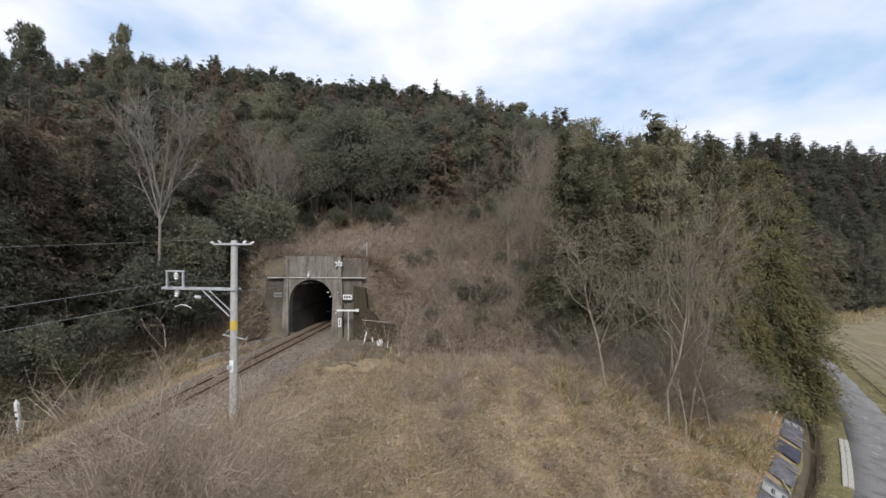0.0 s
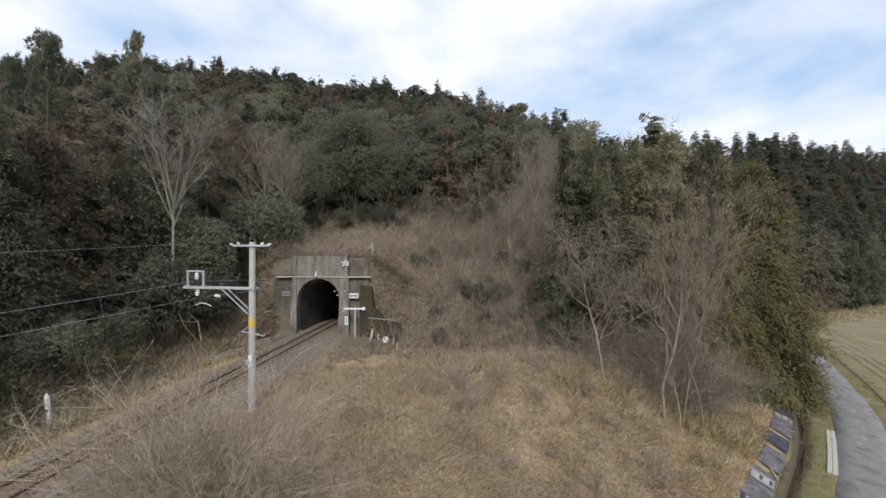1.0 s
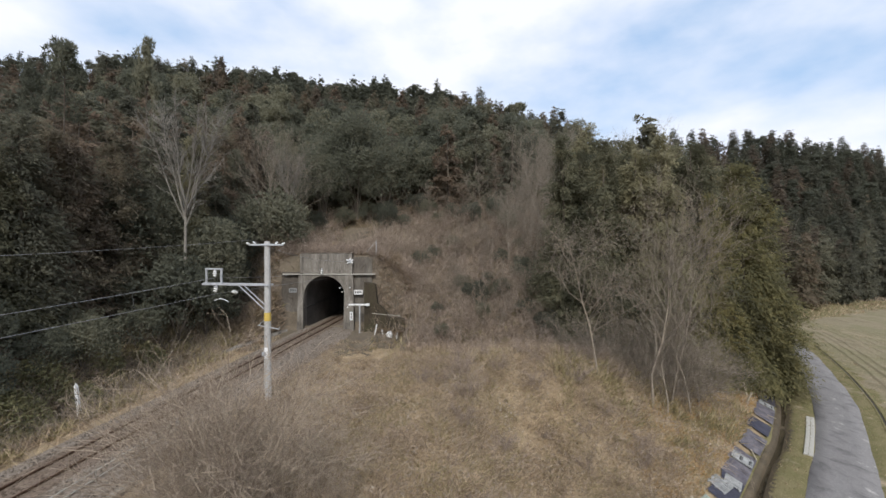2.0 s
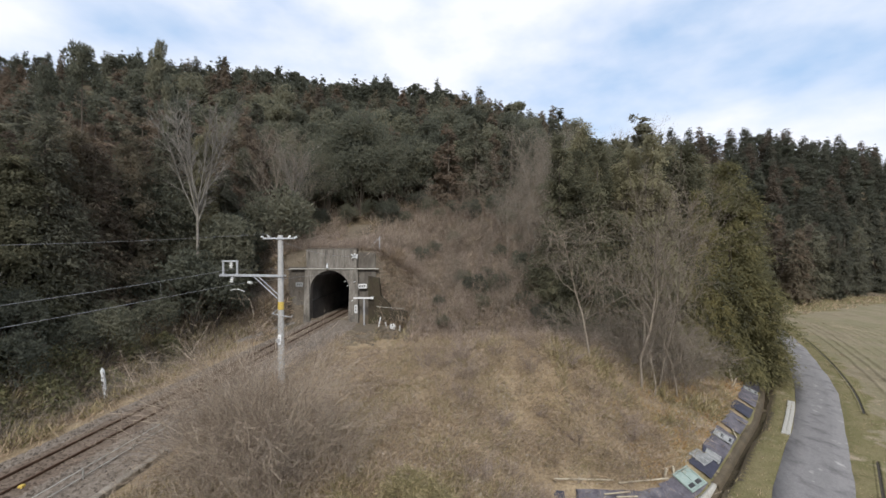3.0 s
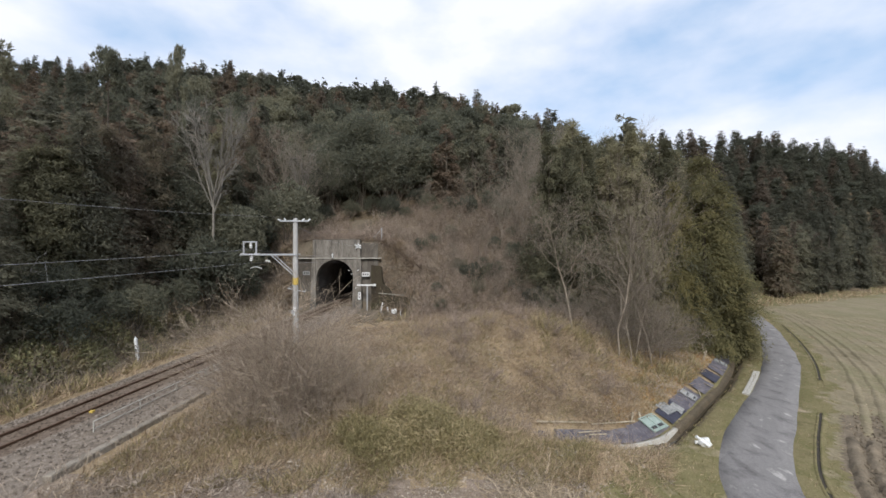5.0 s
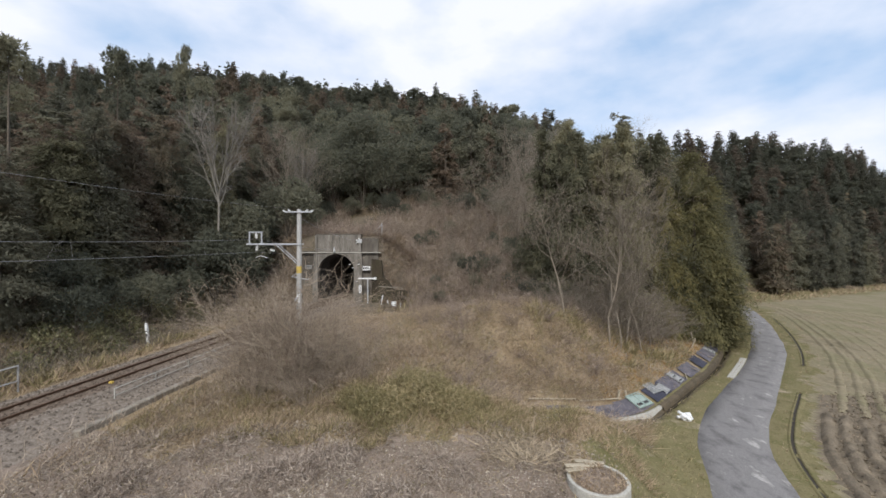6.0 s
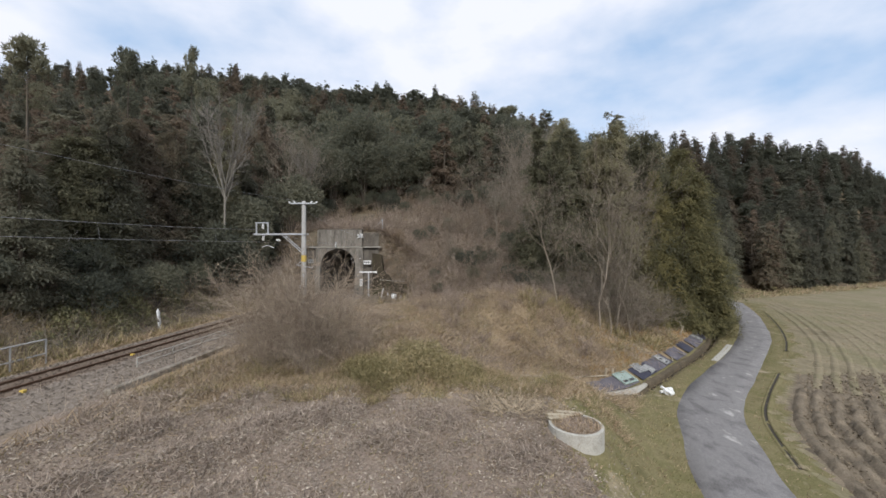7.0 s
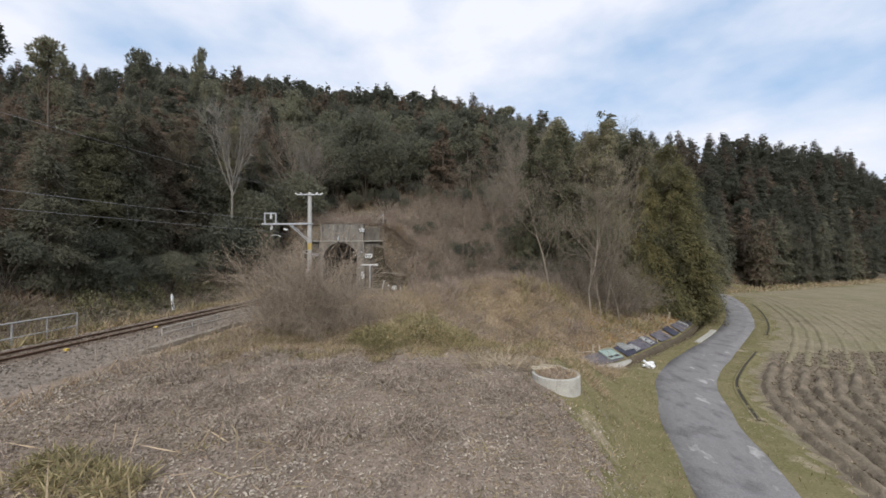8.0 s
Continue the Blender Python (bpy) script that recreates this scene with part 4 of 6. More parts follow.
def vase_tree(rng, h, fork, limbs):
    """A bare trunk that forks into a fan of long upright limbs with fine twigs."""
    segs = [((0, 0, -0.6), (0.1, 0, h * fork * 0.5), 0.13, 0.115), ((0.1, 0, h * fork * 0.5), (0, 0, h * fork), 0.115, 0.10)]
    for k in range(limbs):
        a = 6.28 * k / limbs + rng.uniform(-0.3, 0.3)
        out = rng.uniform(0.2, 0.52) if k else 0.95
        q = np.array([0, 0, h * (fork - 0.08 + 0.16 * rng.uniform())])
        d = np.array([math.cos(a) * out, math.sin(a) * out, 1.0])
        length, r = (h - q[2]) * rng.uniform(0.85, 1.1), rng.uniform(0.055, 0.09)
        for i in range(6):
            d = d + rng.normal(size=3) * 0.07
            d /= np.linalg.norm(d)
            nq = q + d * length / 6
            segs.append((q, nq, r * (1 - 0.15 * i), r * (0.85 - 0.15 * i)))
            for _ in range(5 if i > 1 else 1):
                b = d + rng.normal(size=3) * 0.35
                b /= np.linalg.norm(b)
                e = q + (nq - q) * rng.uniform(0, 1)
                m = e + b * length * rng.uniform(0.12, 0.24)
                segs.append((e, m, r * 0.42, r * 0.2))
                for _ in range(5):
                    u = b + rng.normal(size=3) * 0.4
                    s = e + (m - e) * rng.uniform(0.3, 1)
                    segs.append((s, s + u / np.linalg.norm(u) * length * rng.uniform(0.05, 0.13), 0.014, 0.007))
            q = nq
    return segs


fan_tree = bare_tree("bare_tree", "pale leafless tree with a fan of upright limbs", vase_tree(np.random.default_rng(77), 18.0, 0.54, 10), material("pale grey limb bark", [(0.17, 0.155, 0.13), (0.28, 0.255, 0.22)], 1.2, 14, 0.95, 0.3, per_object=0.1), group="bare trees on the hill")
plant(fan_tree, -25.2, 34.2, (25.6 - land_at(-25.2, 34.2)) / 18.0)
plant(round_low[1], -24.6, 32.6, 1.9)
plant(round_low[0], -23.6, 35.0, 1.5)
plant(fan_tree, -21.0, 49.5, 0.72)


def arching_shrub(rng, h, stems, spread):
    segs = []
    for _ in range(stems):
        a, out = rng.uniform(0, 6.28), rng.uniform(0.1, 1.0) * spread
        d = np.array([math.cos(a) * out, math.sin(a) * out, 1.0])
        d /= np.linalg.norm(d)
        q = np.array([math.cos(a), math.sin(a), 0]) * rng.uniform(0, 0.35)
        length, r = h * rng.uniform(0.6, 1.08), rng.uniform(0.010, 0.016)
        segs.append((np.array([0, 0, -0.12]), q, r, r))
        for i in range(5):
            d = d + rng.normal(size=3) * 0.13 + np.array([d[0], d[1], 0]) * 0.12 - np.array([0, 0, 0.05 * i])
            d /= np.linalg.norm(d)
            nq = q + d * length / 5
            segs.append((q, nq, r * (1 - 0.16 * i), r * (0.84 - 0.16 * i)))
            for _ in range(5 if i else 1):
                t = d + rng.normal(size=3) * 0.6
                t /= np.linalg.norm(t)
                e = q + (nq - q) * rng.uniform(0, 1)
                m = e + t * length * rng.uniform(0.1, 0.22)
                segs.append((e, m, r * 0.5, r * 0.35))
                for _ in range(2):
                    u = t + rng.normal(size=3) * 0.6
                    segs.append((m, m + u / np.linalg.norm(u) * length * rng.uniform(0.06, 0.13), r * 0.35, r * 0.2))
            q = nq
    return segs


def shrub(name, label, h, stems, spread, mat, group):
    ob = thing(name, 0, 0, -200, label, "shrub", group)
    segs = arching_shrub(rb, h, stems, spread)
    mesh_object("branchwork", *tube_mesh([s for s in segs if s[2] > 0.0075], 4), mat, ob)
    mesh_object("twig_crown", *tube_mesh([s for s in segs if s[2] <= 0.0075], 3), mat, ob)
    return ob


M_SHRUB = material("grey brown shrub bark", [(0.21, 0.162, 0.122), (0.33, 0.262, 0.195), (0.42, 0.345, 0.26)], 0.6, 8, 0.95, 0.0, island=0.5)
big_shrubs = [shrub("bare_shrub", "large leafless grey brown shrub with arching stems", 5.3, 32, 0.55, M_SHRUB, "thicket beside the track") for _ in range(2)]
small_shrubs = [shrub("bare_shrub", "low leafless reddish brown shrub in dry grass", 1.9, 18, 0.9, M_TWIG, "low bare shrubs") for _ in range(2)]
pale_shrubs = [shrub("bare_shrub", "pale tangled leafless shrub below the cedars", 4.0, 20, 0.9, M_GREYTWIG, "bare shrubs below the cedars") for _ in range(2)]
for i, (x, y, s) in enumerate(((-8.6, 11.0, 1.2), (-7.6, 9.8, 1.05), (-6.2, 10.8, 0.85), (-8.4, 12.4, 1.15), (-5.4, 12.0, 0.7), (-9.6, 10.6, 1.0), (-7.4, 11.6, 1.1), (-6.6, 8.6, 0.62), (-9.6, 12.6, 0.95), (-4.6, 10.6, 0.5), (-10.4, 11.2, 0.7), (-9.0, 9.0, 0.7))):
    plant(big_shrubs[i % 2], x, y, s)
for i, (x, y) in enumerate(sites(26, 0, 12, 9, 26, 1.6, lambda x, y: side(np.array([x]), np.array([y]), WALLFOOT)[0] > 3.2 and x < 11, 31)):
    plant(small_shrubs[i % 2], x, y, random.uniform(0.5, 0.9))
for i, (x, y) in enumerate(((1.6, 9.6), (2.8, 10.4), (3.8, 11.2), (0.6, 11.0), (2.2, 12.4), (-0.8, 21.5), (0.2, 22.6), (-2.0, 22.2))):
    plant(small_shrubs[i % 2], x, y, random.uniform(0.55, 0.85))
for i, (x, y, s) in enumerate(((12.8, 23.8, 0.9), (14.4, 23.6, 1.0), (15.8, 24.2, 1.1), (17.2, 25.0, 1.1), (18.6, 26.2, 1.0), (11.6, 24.6, 0.9), (9.2, 24.0, 0.8), (19.8, 27.2, 0.9), (13.8, 25.4, 1.3), (16.6, 25.8, 1.3), (18.0, 27.6, 1.2), (15.2, 27.2, 1.3), (12.4, 27.0, 1.1), (10.2, 25.6, 1.0), (8.6, 27.5, 0.9))):
    plant(pale_shrubs[i % 2], x, y, s)
for i, (x, y) in enumerate(sites(30, 0, 15, 34, 58, 2.3, lambda x, y: y > hill_base(x) + 1, 37)):
    plant(winter_c if i % 3 else winter_b, x, y, random.uniform(0.4, 0.72) * (1 if i % 3 else 0.6))
for x, y in sites(15, -20, 12, 54, 58.5, 1.9, lambda x, y: True, 38):
    plant(random.choice(round_low), x, y, random.uniform(0.55, 1.0))
for x, y in sites(12, -2, 13, 34, 53, 2.6, lambda x, y: y > hill_base(x), 39):
    plant(random.choice(round_low), x, y, random.uniform(0.3, 0.62))
slope_shrub = shrub("bare_shrub", "bushy leafless brown shrub on the slope", 2.8, 10, 0.8, M_TWIG, "shrubs on the slope")
for x, y in sites(80, -8, 16, 31, 60, 1.8, lambda x, y: y > hill_base(x) - 1.5 and (x > -3.2 or y > 41), 33):
    plant(slope_shrub, x, y, random.uniform(0.7, 1.7))
for i, (x, y) in enumerate(sites(24, -9, 16, 33, 60, 2.6, lambda x, y: y > hill_base(x) and (x > -2.5 or y > 42), 36)):
    plant(big_shrubs[i % 2], x, y, random.uniform(0.45, 0.85))
for x, y in sites(14, -20, -6, 43, 58, 2.4, lambda x, y: True, 34):
    plant(slope_shrub, x, y, random.uniform(0.6, 1.0))
for x, y, s in ((2.6, 38.2, 0.3), (4.0, 38.8, 0.25), (1.5, 40.5, 0.22), (9.0, 34.0, 0.28), (7.5, 36.5, 0.22), (-3.5, 45, 0.25), (10.5, 40, 0.3), (8.6, 43, 0.3), (-20.6, 42.5, 0.8), (-19.6, 44.5, 0.6), (-24.5, 40.0, 0.5)):
    plant(round_low[0], x, y, s * 2.5)


# ---- uncounted growth ----
def scatter(n, x0, x1, y0, y1, keep, seed):
    r = np.random.default_rng(seed)
    x, y = r.uniform(x0, x1, n), r.uniform(y0, y1, n)
    k = keep(x, y)
    x, y = x[k], y[k]
    return x, y, land(x, y), r


def clear(x, y):
    """Away from road, ditch, track and the sheeted slope."""
    dl, e = side(x, y, ROAD), side(x, y, WALLFOOT)
    open_slope = (e > -0.7) & (e < 1.15) & (x > 2.5)
    well = (x - 4.05) ** 2 + (y - 2.75) ** 2 < 0.95
    tunnel = (x > -17.6) & (x < -4.9) & (y > 36.5) & (y < np.where(x > -8.0, 39.9, PORTAL_Y + 0.3))
    drain = (np.abs(x - np.interp(y, [31.5, 36, 40.5], [-20.7, -19.3, -18.0])) < 0.7) & (y > 31.5) & (y < 41)
    return ~drain & (np.abs(dl) > np.interp(y, [4, 10, 20], [1.55, 1.62, 1.38])) & ~open_slope & (np.abs(x - track_x(y) - np.where(y < 14, 1.0, 0.4)) > np.where(y < 14, 3.2, 2.7)) & ~well & ~tunnel


def blades(name, label, n, x0, x1, y0, y1, keep, length, width, lean, mat, seed, wind=(0.3, -0.1), patch=3.0, category="grass"):
    x, y, z, r = scatter(n, x0, x1, y0, y1, lambda x, y: clear(x, y) & keep(x, y), seed)
    m = len(x)
    tall = np.clip(1 + 0.5 * wave(x, y, patch, seed + 1), 0.35, 1.7)
    wx, wy = wave(x, y, 2.2, seed + 2), wave(x, y, 2.2, seed + 3)
    d = np.stack([wind[0] + wx * lean + r.normal(0, lean, m), wind[1] + wy * lean + r.normal(0, lean, m), np.abs(r.normal(0.75, 0.35, m)) + 0.08], 1)
    c = np.stack([x, y, z - 0.03], 1)
    v, f = leaf_mesh(c, d, length * tall * r.uniform(0.5, 1.2, m), width * r.uniform(0.6, 1.3, m), r)
    return tagged(mesh_object(name, v, f, mat), label, category, kind="stuff")


def brush(name, label, n, x0, x1, y0, y1, keep, length, mat, seed, width=0.022, spread=0.45):
    """Thin bent stems with side twigs."""
    x, y, z, r = scatter(n, x0, x1, y0, y1, keep, seed)
    m = len(x)
    L = (length * np.clip(1 + 0.55 * wave(x, y, 4.0, seed + 1), 0.4, 1.8) * r.uniform(0.5, 1.2, m))[:, None]
    c, d, ls, ws = [], [], [], []
    p = np.stack([x, y, z - 0.05], 1)
    dr = np.stack([r.normal(0, spread, m), r.normal(0, spread, m), np.ones(m)], 1)
    for i in range(3):
        dr = dr + r.normal(0, 0.3, (m, 3))
        dr[:, 2] -= 0.12 * i
        dr /= np.linalg.norm(dr, axis=1, keepdims=True)
        c.append(p), d.append(dr.copy()), ls.append(L[:, 0] * 0.40), ws.append(np.full(m, width * (1.2 - 0.25 * i)))
        for _ in range(2):
            td = dr + r.normal(0, 0.75, (m, 3))
            c.append(p + dr * L * 0.36 * r.uniform(0.2, 1, (m, 1))), d.append(td), ls.append(L[:, 0] * r.uniform(0.15, 0.35, m)), ws.append(np.full(m, width * 0.7))
        p = p + dr * L * 0.36
    v, f = leaf_mesh(np.vstack(c), np.vstack(d), np.concatenate(ls), np.concatenate(ws), r)
    return tagged(mesh_object(name, v, f, mat), label, "brush", kind="stuff")


def leafy_mound(name, label, domes, n, mat, seed, leaf=(0.30, 0.045)):
    """Dense low growth filling a few domes (x, y, radius, height)."""
    r = np.random.default_rng(seed)
    cs = []
    for x, y, rad, h in domes:
        k = int(n * rad / sum(q[2] for q in domes))
        o = r.normal(size=(k, 3))
        o /= np.linalg.norm(o, axis=1, keepdims=True)
        o *= r.uniform(0.35, 1.0, (k, 1)) ** 0.5
        o[:, 2] = np.abs(o[:, 2])
        px, py = x + o[:, 0] * rad, y + o[:, 1] * rad
        cs.append(np.stack([px, py, land(px, py) + o[:, 2] * h], 1))
    c = np.vstack(cs)
    d = r.normal(size=c.shape) + np.array([0, 0, 0.25])
    v, f = leaf_mesh(c, d, leaf[0] * r.uniform(0.6, 1.4, len(c)), leaf[1], r)
    return tagged(mesh_object(name, v, f, mat), label, "undergrowth", kind="stuff")


on_mound = lambda x, y: (x > -12.5) & (y < hill_base(x) + 3) & (side(x, y, ROAD) > 3.5)
blades("dry_grass", "tangled tan dry winter grass on the mound", 95000, -12.5, 27, 4, 37, lambda x, y: on_mound(x, y) & (y > np.where(x < -2, 9.0, 8.5) + 1.2 * wave(x, y, 3, 2)) & ~((side(x, y, WALLFOOT) < 5.2) & (x > 11.5)) & ~((x < -2.5) & (y > 29.5 + 0.3 * x + 2)), 0.5, 0.026, 0.95, M_STRAW, 41)
front = lambda x, y: y > 5.0 + 0.9 * wave(x, y, 3, 2)
blades("dry_grass", "tan weeds in front of the thicket", 30000, -12.6, 7.0, 4.6, 10.5, lambda x, y: front(x, y) & (side(x, y, ROAD) > 3.2), 0.36, 0.018, 0.9, M_STRAW, 161)
blades("bamboo_grass", "olive weeds in front of the thicket", 40000, -12.6, 5.5, 4.6, 11.0, lambda x, y: front(x, y) & (wave(x, y, 2.5, 163) > -0.45), 0.38, 0.02, 0.9, M_GREENBLADE, 162)
blades("dead_weeds", "brown dead weeds round the thicket foot", 9000, -12.0, -2.6, 5.0, 13.0, front, 0.45, 0.018, 1.0, M_VINE, 164)
blades("lodged_grass", "long pale grass lying in swathes over the mound", 46000, -6, 22, 8, 31, lambda x, y: on_mound(x, y) & (wave(x, y, 2.4, 165) > -0.25) & ~((side(x, y, WALLFOOT) < 5.0) & (x > 11.5)), 1.0, 0.017, 1.6, M_STRAW, 166, patch=2.2)
blades("dry_grass", "flattened tan dry grass beside the track", 9000, -22, -12, -6, 42, lambda x, y: x < -10, 0.65, 0.04, 0.5, M_STRAW, 45)
blades("short_grass", "short yellow green grass on the verge", 62000, 3, 34, -9, 40, lambda x, y: (side(x, y, ROAD) > 1.3) & (side(x, y, ROAD) < 7.5) & (side(x, y, WALLFOOT) < 0.3), 0.16, 0.03, 0.5, M_GREENBLADE, 47)
blades("short_grass", "bleached tan grass tufts on the verge", 46000, 3, 34, -9, 40, lambda x, y: (side(x, y, ROAD) > 1.3) & (side(x, y, ROAD) < 7.0) & (side(x, y, WALLFOOT) < 0.3) & (wave(x, y, 1.6, 171) > -0.1), 0.17, 0.028, 0.7, M_STRAW, 172)
blades("short_grass", "tan and olive grass tufts between road and field", 46000, 6, 50, -9, 56, lambda x, y: (side(x, y, ROAD) < -1.3) & (side(x, y, ROAD) > -4.2) & (wave(x, y, 1.6, 173) > -0.2), 0.17, 0.028, 0.7, M_STRAW, 174)
blades("short_grass", "short tan and green grass before the portal", 9000, -12, -2, 26, 40, lambda x, y: y > 27, 0.2, 0.035, 0.6, M_STRAW, 46)
blades("short_grass", "short green grass between road and field", 30000, 6, 50, -9, 56, lambda x, y: (side(x, y, ROAD) < -1.3) & (side(x, y, ROAD) > -3.2), 0.15, 0.03, 0.5, M_GREENBLADE, 48)
blades("orange_grass", "short orange tan dead grass above the sheeted bank", 34000, 9, 24, 14, 29, lambda x, y: (side(x, y, WALLFOOT) > 1.1) & (side(x, y, WALLFOOT) < 5.4), 0.22, 0.03, 0.5, material("orange dead grass", [(0.32, 0.185, 0.07), (0.42, 0.265, 0.115), (0.31, 0.215, 0.09)], 0.5, 6, 0.9, 0.0, island=0.6), 49)
leafy_mound("bamboo_grass", "green bamboo grass clump in the dry grass", ((-2.6, 7.0, 1.2, 1.2), (-1.2, 7.6, 1.4, 1.6), (-0.1, 6.9, 1.0, 1.1), (-3.5, 7.8, 1.1, 0.9), (-2.0, 8.8, 1.3, 1.4), (0.6, 8.0, 1.1, 0.9), (-4.4, 8.6, 0.9, 0.7)), 17000, M_GREENBLADE, 51, (0.24, 0.026))
blades("bamboo_grass", "green bamboo grass along the far mound", 9000, 6, 20, 19, 28, lambda x, y: wave(x, y, 5, 77) > 0.15, 0.8, 0.05, 0.45, M_GREENBLADE, 52)
blades("bamboo_grass", "olive grass tufts among the tan grass of the mound", 46000, -6, 20, 9, 32, lambda x, y: on_mound(x, y) & (wave(x, y, 3.2, 151) > -0.1), 0.5, 0.026, 0.9, M_GREENBLADE, 152)
blades("bamboo_grass", "green undergrowth beside the track", 22000, -27, -19.6, 4, 42, lambda x, y: wave(x, y, 5, 78) > -0.1, 0.8, 0.055, 0.5, M_GREENBLADE, 53)
blades("reed_heap", "heap of pale cut reeds", 3600, 0.0, 4.4, 2.6, 6.2, lambda x, y: ((x - 2.1) / 1.5) ** 2 + ((y - 4.4) / 1.2) ** 2 < 1 + 0.4 * wave(x, y, 1, 6), 0.75, 0.02, 2.2, material("pale cut reed", [(0.30, 0.24, 0.165), (0.48, 0.39, 0.275)], 0.7, 6, 0.9, 0.0, island=0.6), 54, wind=(0, 0), category="reeds")
brush("brush_slope", "leafless brown brush covering the slope above the tunnel", 13000, -24, 16, 31, 60, lambda x, y: clear(x, y) & (y > hill_base(x) - 2) & ~((x > -18.5) & (x < -4.0) & (y < PORTAL_Y + 0.3)) & (x > np.where(y > PORTAL_Y - 3, -24, -19)) & (y < 59 + 3 * wave(x, y, 5, 1)), 1.7, M_TWIG, 61, 0.04)
brush("dark_brush", "dark leafless undergrowth in patches on the slope", 4200, -20, 17, 32, 58, lambda x, y: clear(x, y) & (y > hill_base(x) - 1) & ~((x > -18.5) & (x < -8.1) & (y < PORTAL_Y + 0.3)) & (wave(x, y, 4.0, 141) > 0.15), 2.4, M_BARK, 142, 0.05)
blades("bamboo_grass", "olive bamboo grass in patches on the slope", 9000, -20, 17, 31, 57, lambda x, y: (y > hill_base(x) - 1) & ~((x > -18.5) & (x < -8.1) & (y < PORTAL_Y + 0.3)) & (wave(x, y, 4.5, 143) > 0.2), 1.0, 0.09, 0.6, M_GREENBLADE, 144)
brush("pale_brush", "pale grey leafless saplings on the slope", 2600, -18, 17, 33, 60, lambda x, y: clear(x, y) & (y > hill_base(x)) & ~((x > -18.5) & (x < -8.1) & (y < PORTAL_Y + 0.3)) & (wave(x, y, 5.0, 145) > 0.0), 3.6, M_SHRUB, 146, 0.035, 0.3)
M_BRUSHGREY = material("grey winter brush", [(0.115, 0.095, 0.074), (0.19, 0.155, 0.12), (0.27, 0.222, 0.17)], 0.6, 8, 0.95, 0.0, island=0.5)
brush("brush_bank", "leafless grey brush along the foot of the wood", 5200, -29.5, -20.2, 2, 46, lambda x, y: clear(x, y), 1.4, M_BRUSHGREY, 63, 0.026)
brush("dark_brush", "dark leafless undergrowth on the bank beside the track", 2600, -29.5, -21.5, 2, 46, lambda x, y: clear(x, y) & (wave(x, y, 3.5, 64) > 0.0), 1.9, M_BARK, 68, 0.03)
blades("vine_mat", "dry tan weeds on the bank beside the track", 22000, -30, -20.0, 8, 42, lambda x, y: wave(x, y, 4.0, 69) > -0.35, 0.75, 0.045, 0.8, M_VINE, 70)
leafy_mound("leafy_undergrowth", "low green leafy bushes beside the track", ((-24.0, 19.0, 1.5, 1.3), (-25.2, 21.5, 1.6, 1.5), (-23.6, 22.6, 1.1, 1.0), (-24.8, 16.0, 1.5, 1.3), (-23.8, 13.6, 1.2, 1.0), (-25.6, 25.5, 1.6, 1.3), (-24.4, 29.0, 1.3, 1.0), (-26.4, 18.5, 1.6, 1.8)), 15000, M_UNDERLEAF, 75, (0.22, 0.09))
brush("weeds", "brown dead weed stems in the grass", 8000, -12, 22, 9, 34, lambda x, y: clear(x, y) & on_mound(x, y) & (wave(x, y, 4.5, 91) > -0.1) & ~((x < -2.5) & (y > 27)), 0.9, M_TWIG, 65, 0.022, 0.6)
brush("weeds", "grey dead weed stems over the leaf litter", 1500, -12, 4, -7, 8, lambda x, y: clear(x, y) & (wave(x, y, 3, 92) > 0.35), 0.55, M_SHRUB, 66, 0.014, 0.9)
brush("weeds", "dry weed stems beside the track", 2600, -14.5, -9.5, 2, 34, lambda x, y: clear(x, y), 1.1, M_SHRUB, 67, 0.02, 0.5)


def litter(name, label, n, x0, x1, y0, y1, keep, size, mat, seed):
    x, y, z, r = scatter(n, x0, x1, y0, y1, lambda x, y: clear(x, y) & keep(x, y), seed)
    m = len(x)
    a = r.uniform(0, 6.28, m)
    d = np.stack([np.cos(a), np.sin(a), r.normal(0.1, 0.35, m)], 1)
    heap = 0.35 * np.clip(wave(x, y, 2.4, 17), 0, 1)
    v, f = leaf_mesh(np.stack([x, y, z + 0.02 + heap * r.uniform(0, 1, m)], 1), d, size * r.uniform(0.5, 1.6, m), size * 0.55 * r.uniform(0.6, 1.4, m), r)
    return tagged(mesh_object(name, v, f, mat), label, "leaf litter", kind="stuff")


blades("vine_mat", "dry tan vines and grass over the slope", 40000, -22, 18, 30, 62, lambda x, y: (y > hill_base(x) - 3) & ~((x > -18.5) & (x < -4.0) & (y < PORTAL_Y + 0.3)) & (x > np.where(y > PORTAL_Y - 2, -21, -18.5)), 0.8, 0.075, 0.7, M_VINE, 56)
blades("vine_mat", "dry stalks lying over the leaf litter", 26000, -12.5, 4.5, -9, 7.5, lambda x, y: (x < 3.6 + 0.8 * wave(x, y, 4, 21)) & (wave(x, y, 2.0, 121) > -0.5), 0.34, 0.016, 3.2, M_DEBRIS, 57, category="stalks")
blades("fallen_straw", "fine broken straw lying over the leaf litter", 58000, -13, 4.5, -20, 8.0, lambda x, y: (x < 3.8 + 0.8 * wave(x, y, 4, 21)) & (wave(x, y, 5.0, 181) > -0.6), 0.28, 0.013, 3.0, M_STRAW, 182, category="straw")
leafy_mound("weed_clump", "green weeds in the leaf litter", ((-7.2, -4.4, 0.7, 0.4), (-6.2, -4.7, 0.5, 0.3), (-8.3, -4.0, 0.6, 0.3)), 1600, M_GREENBLADE, 183, (0.35, 0.03))
blades("long_stalks", "long pale fallen stalks on the leaf litter", 160, -10, -3, -6.5, -2.5, lambda x, y: x < 0, 1.2, 0.03, 2.0, M_STRAW, 184, category="stalks")
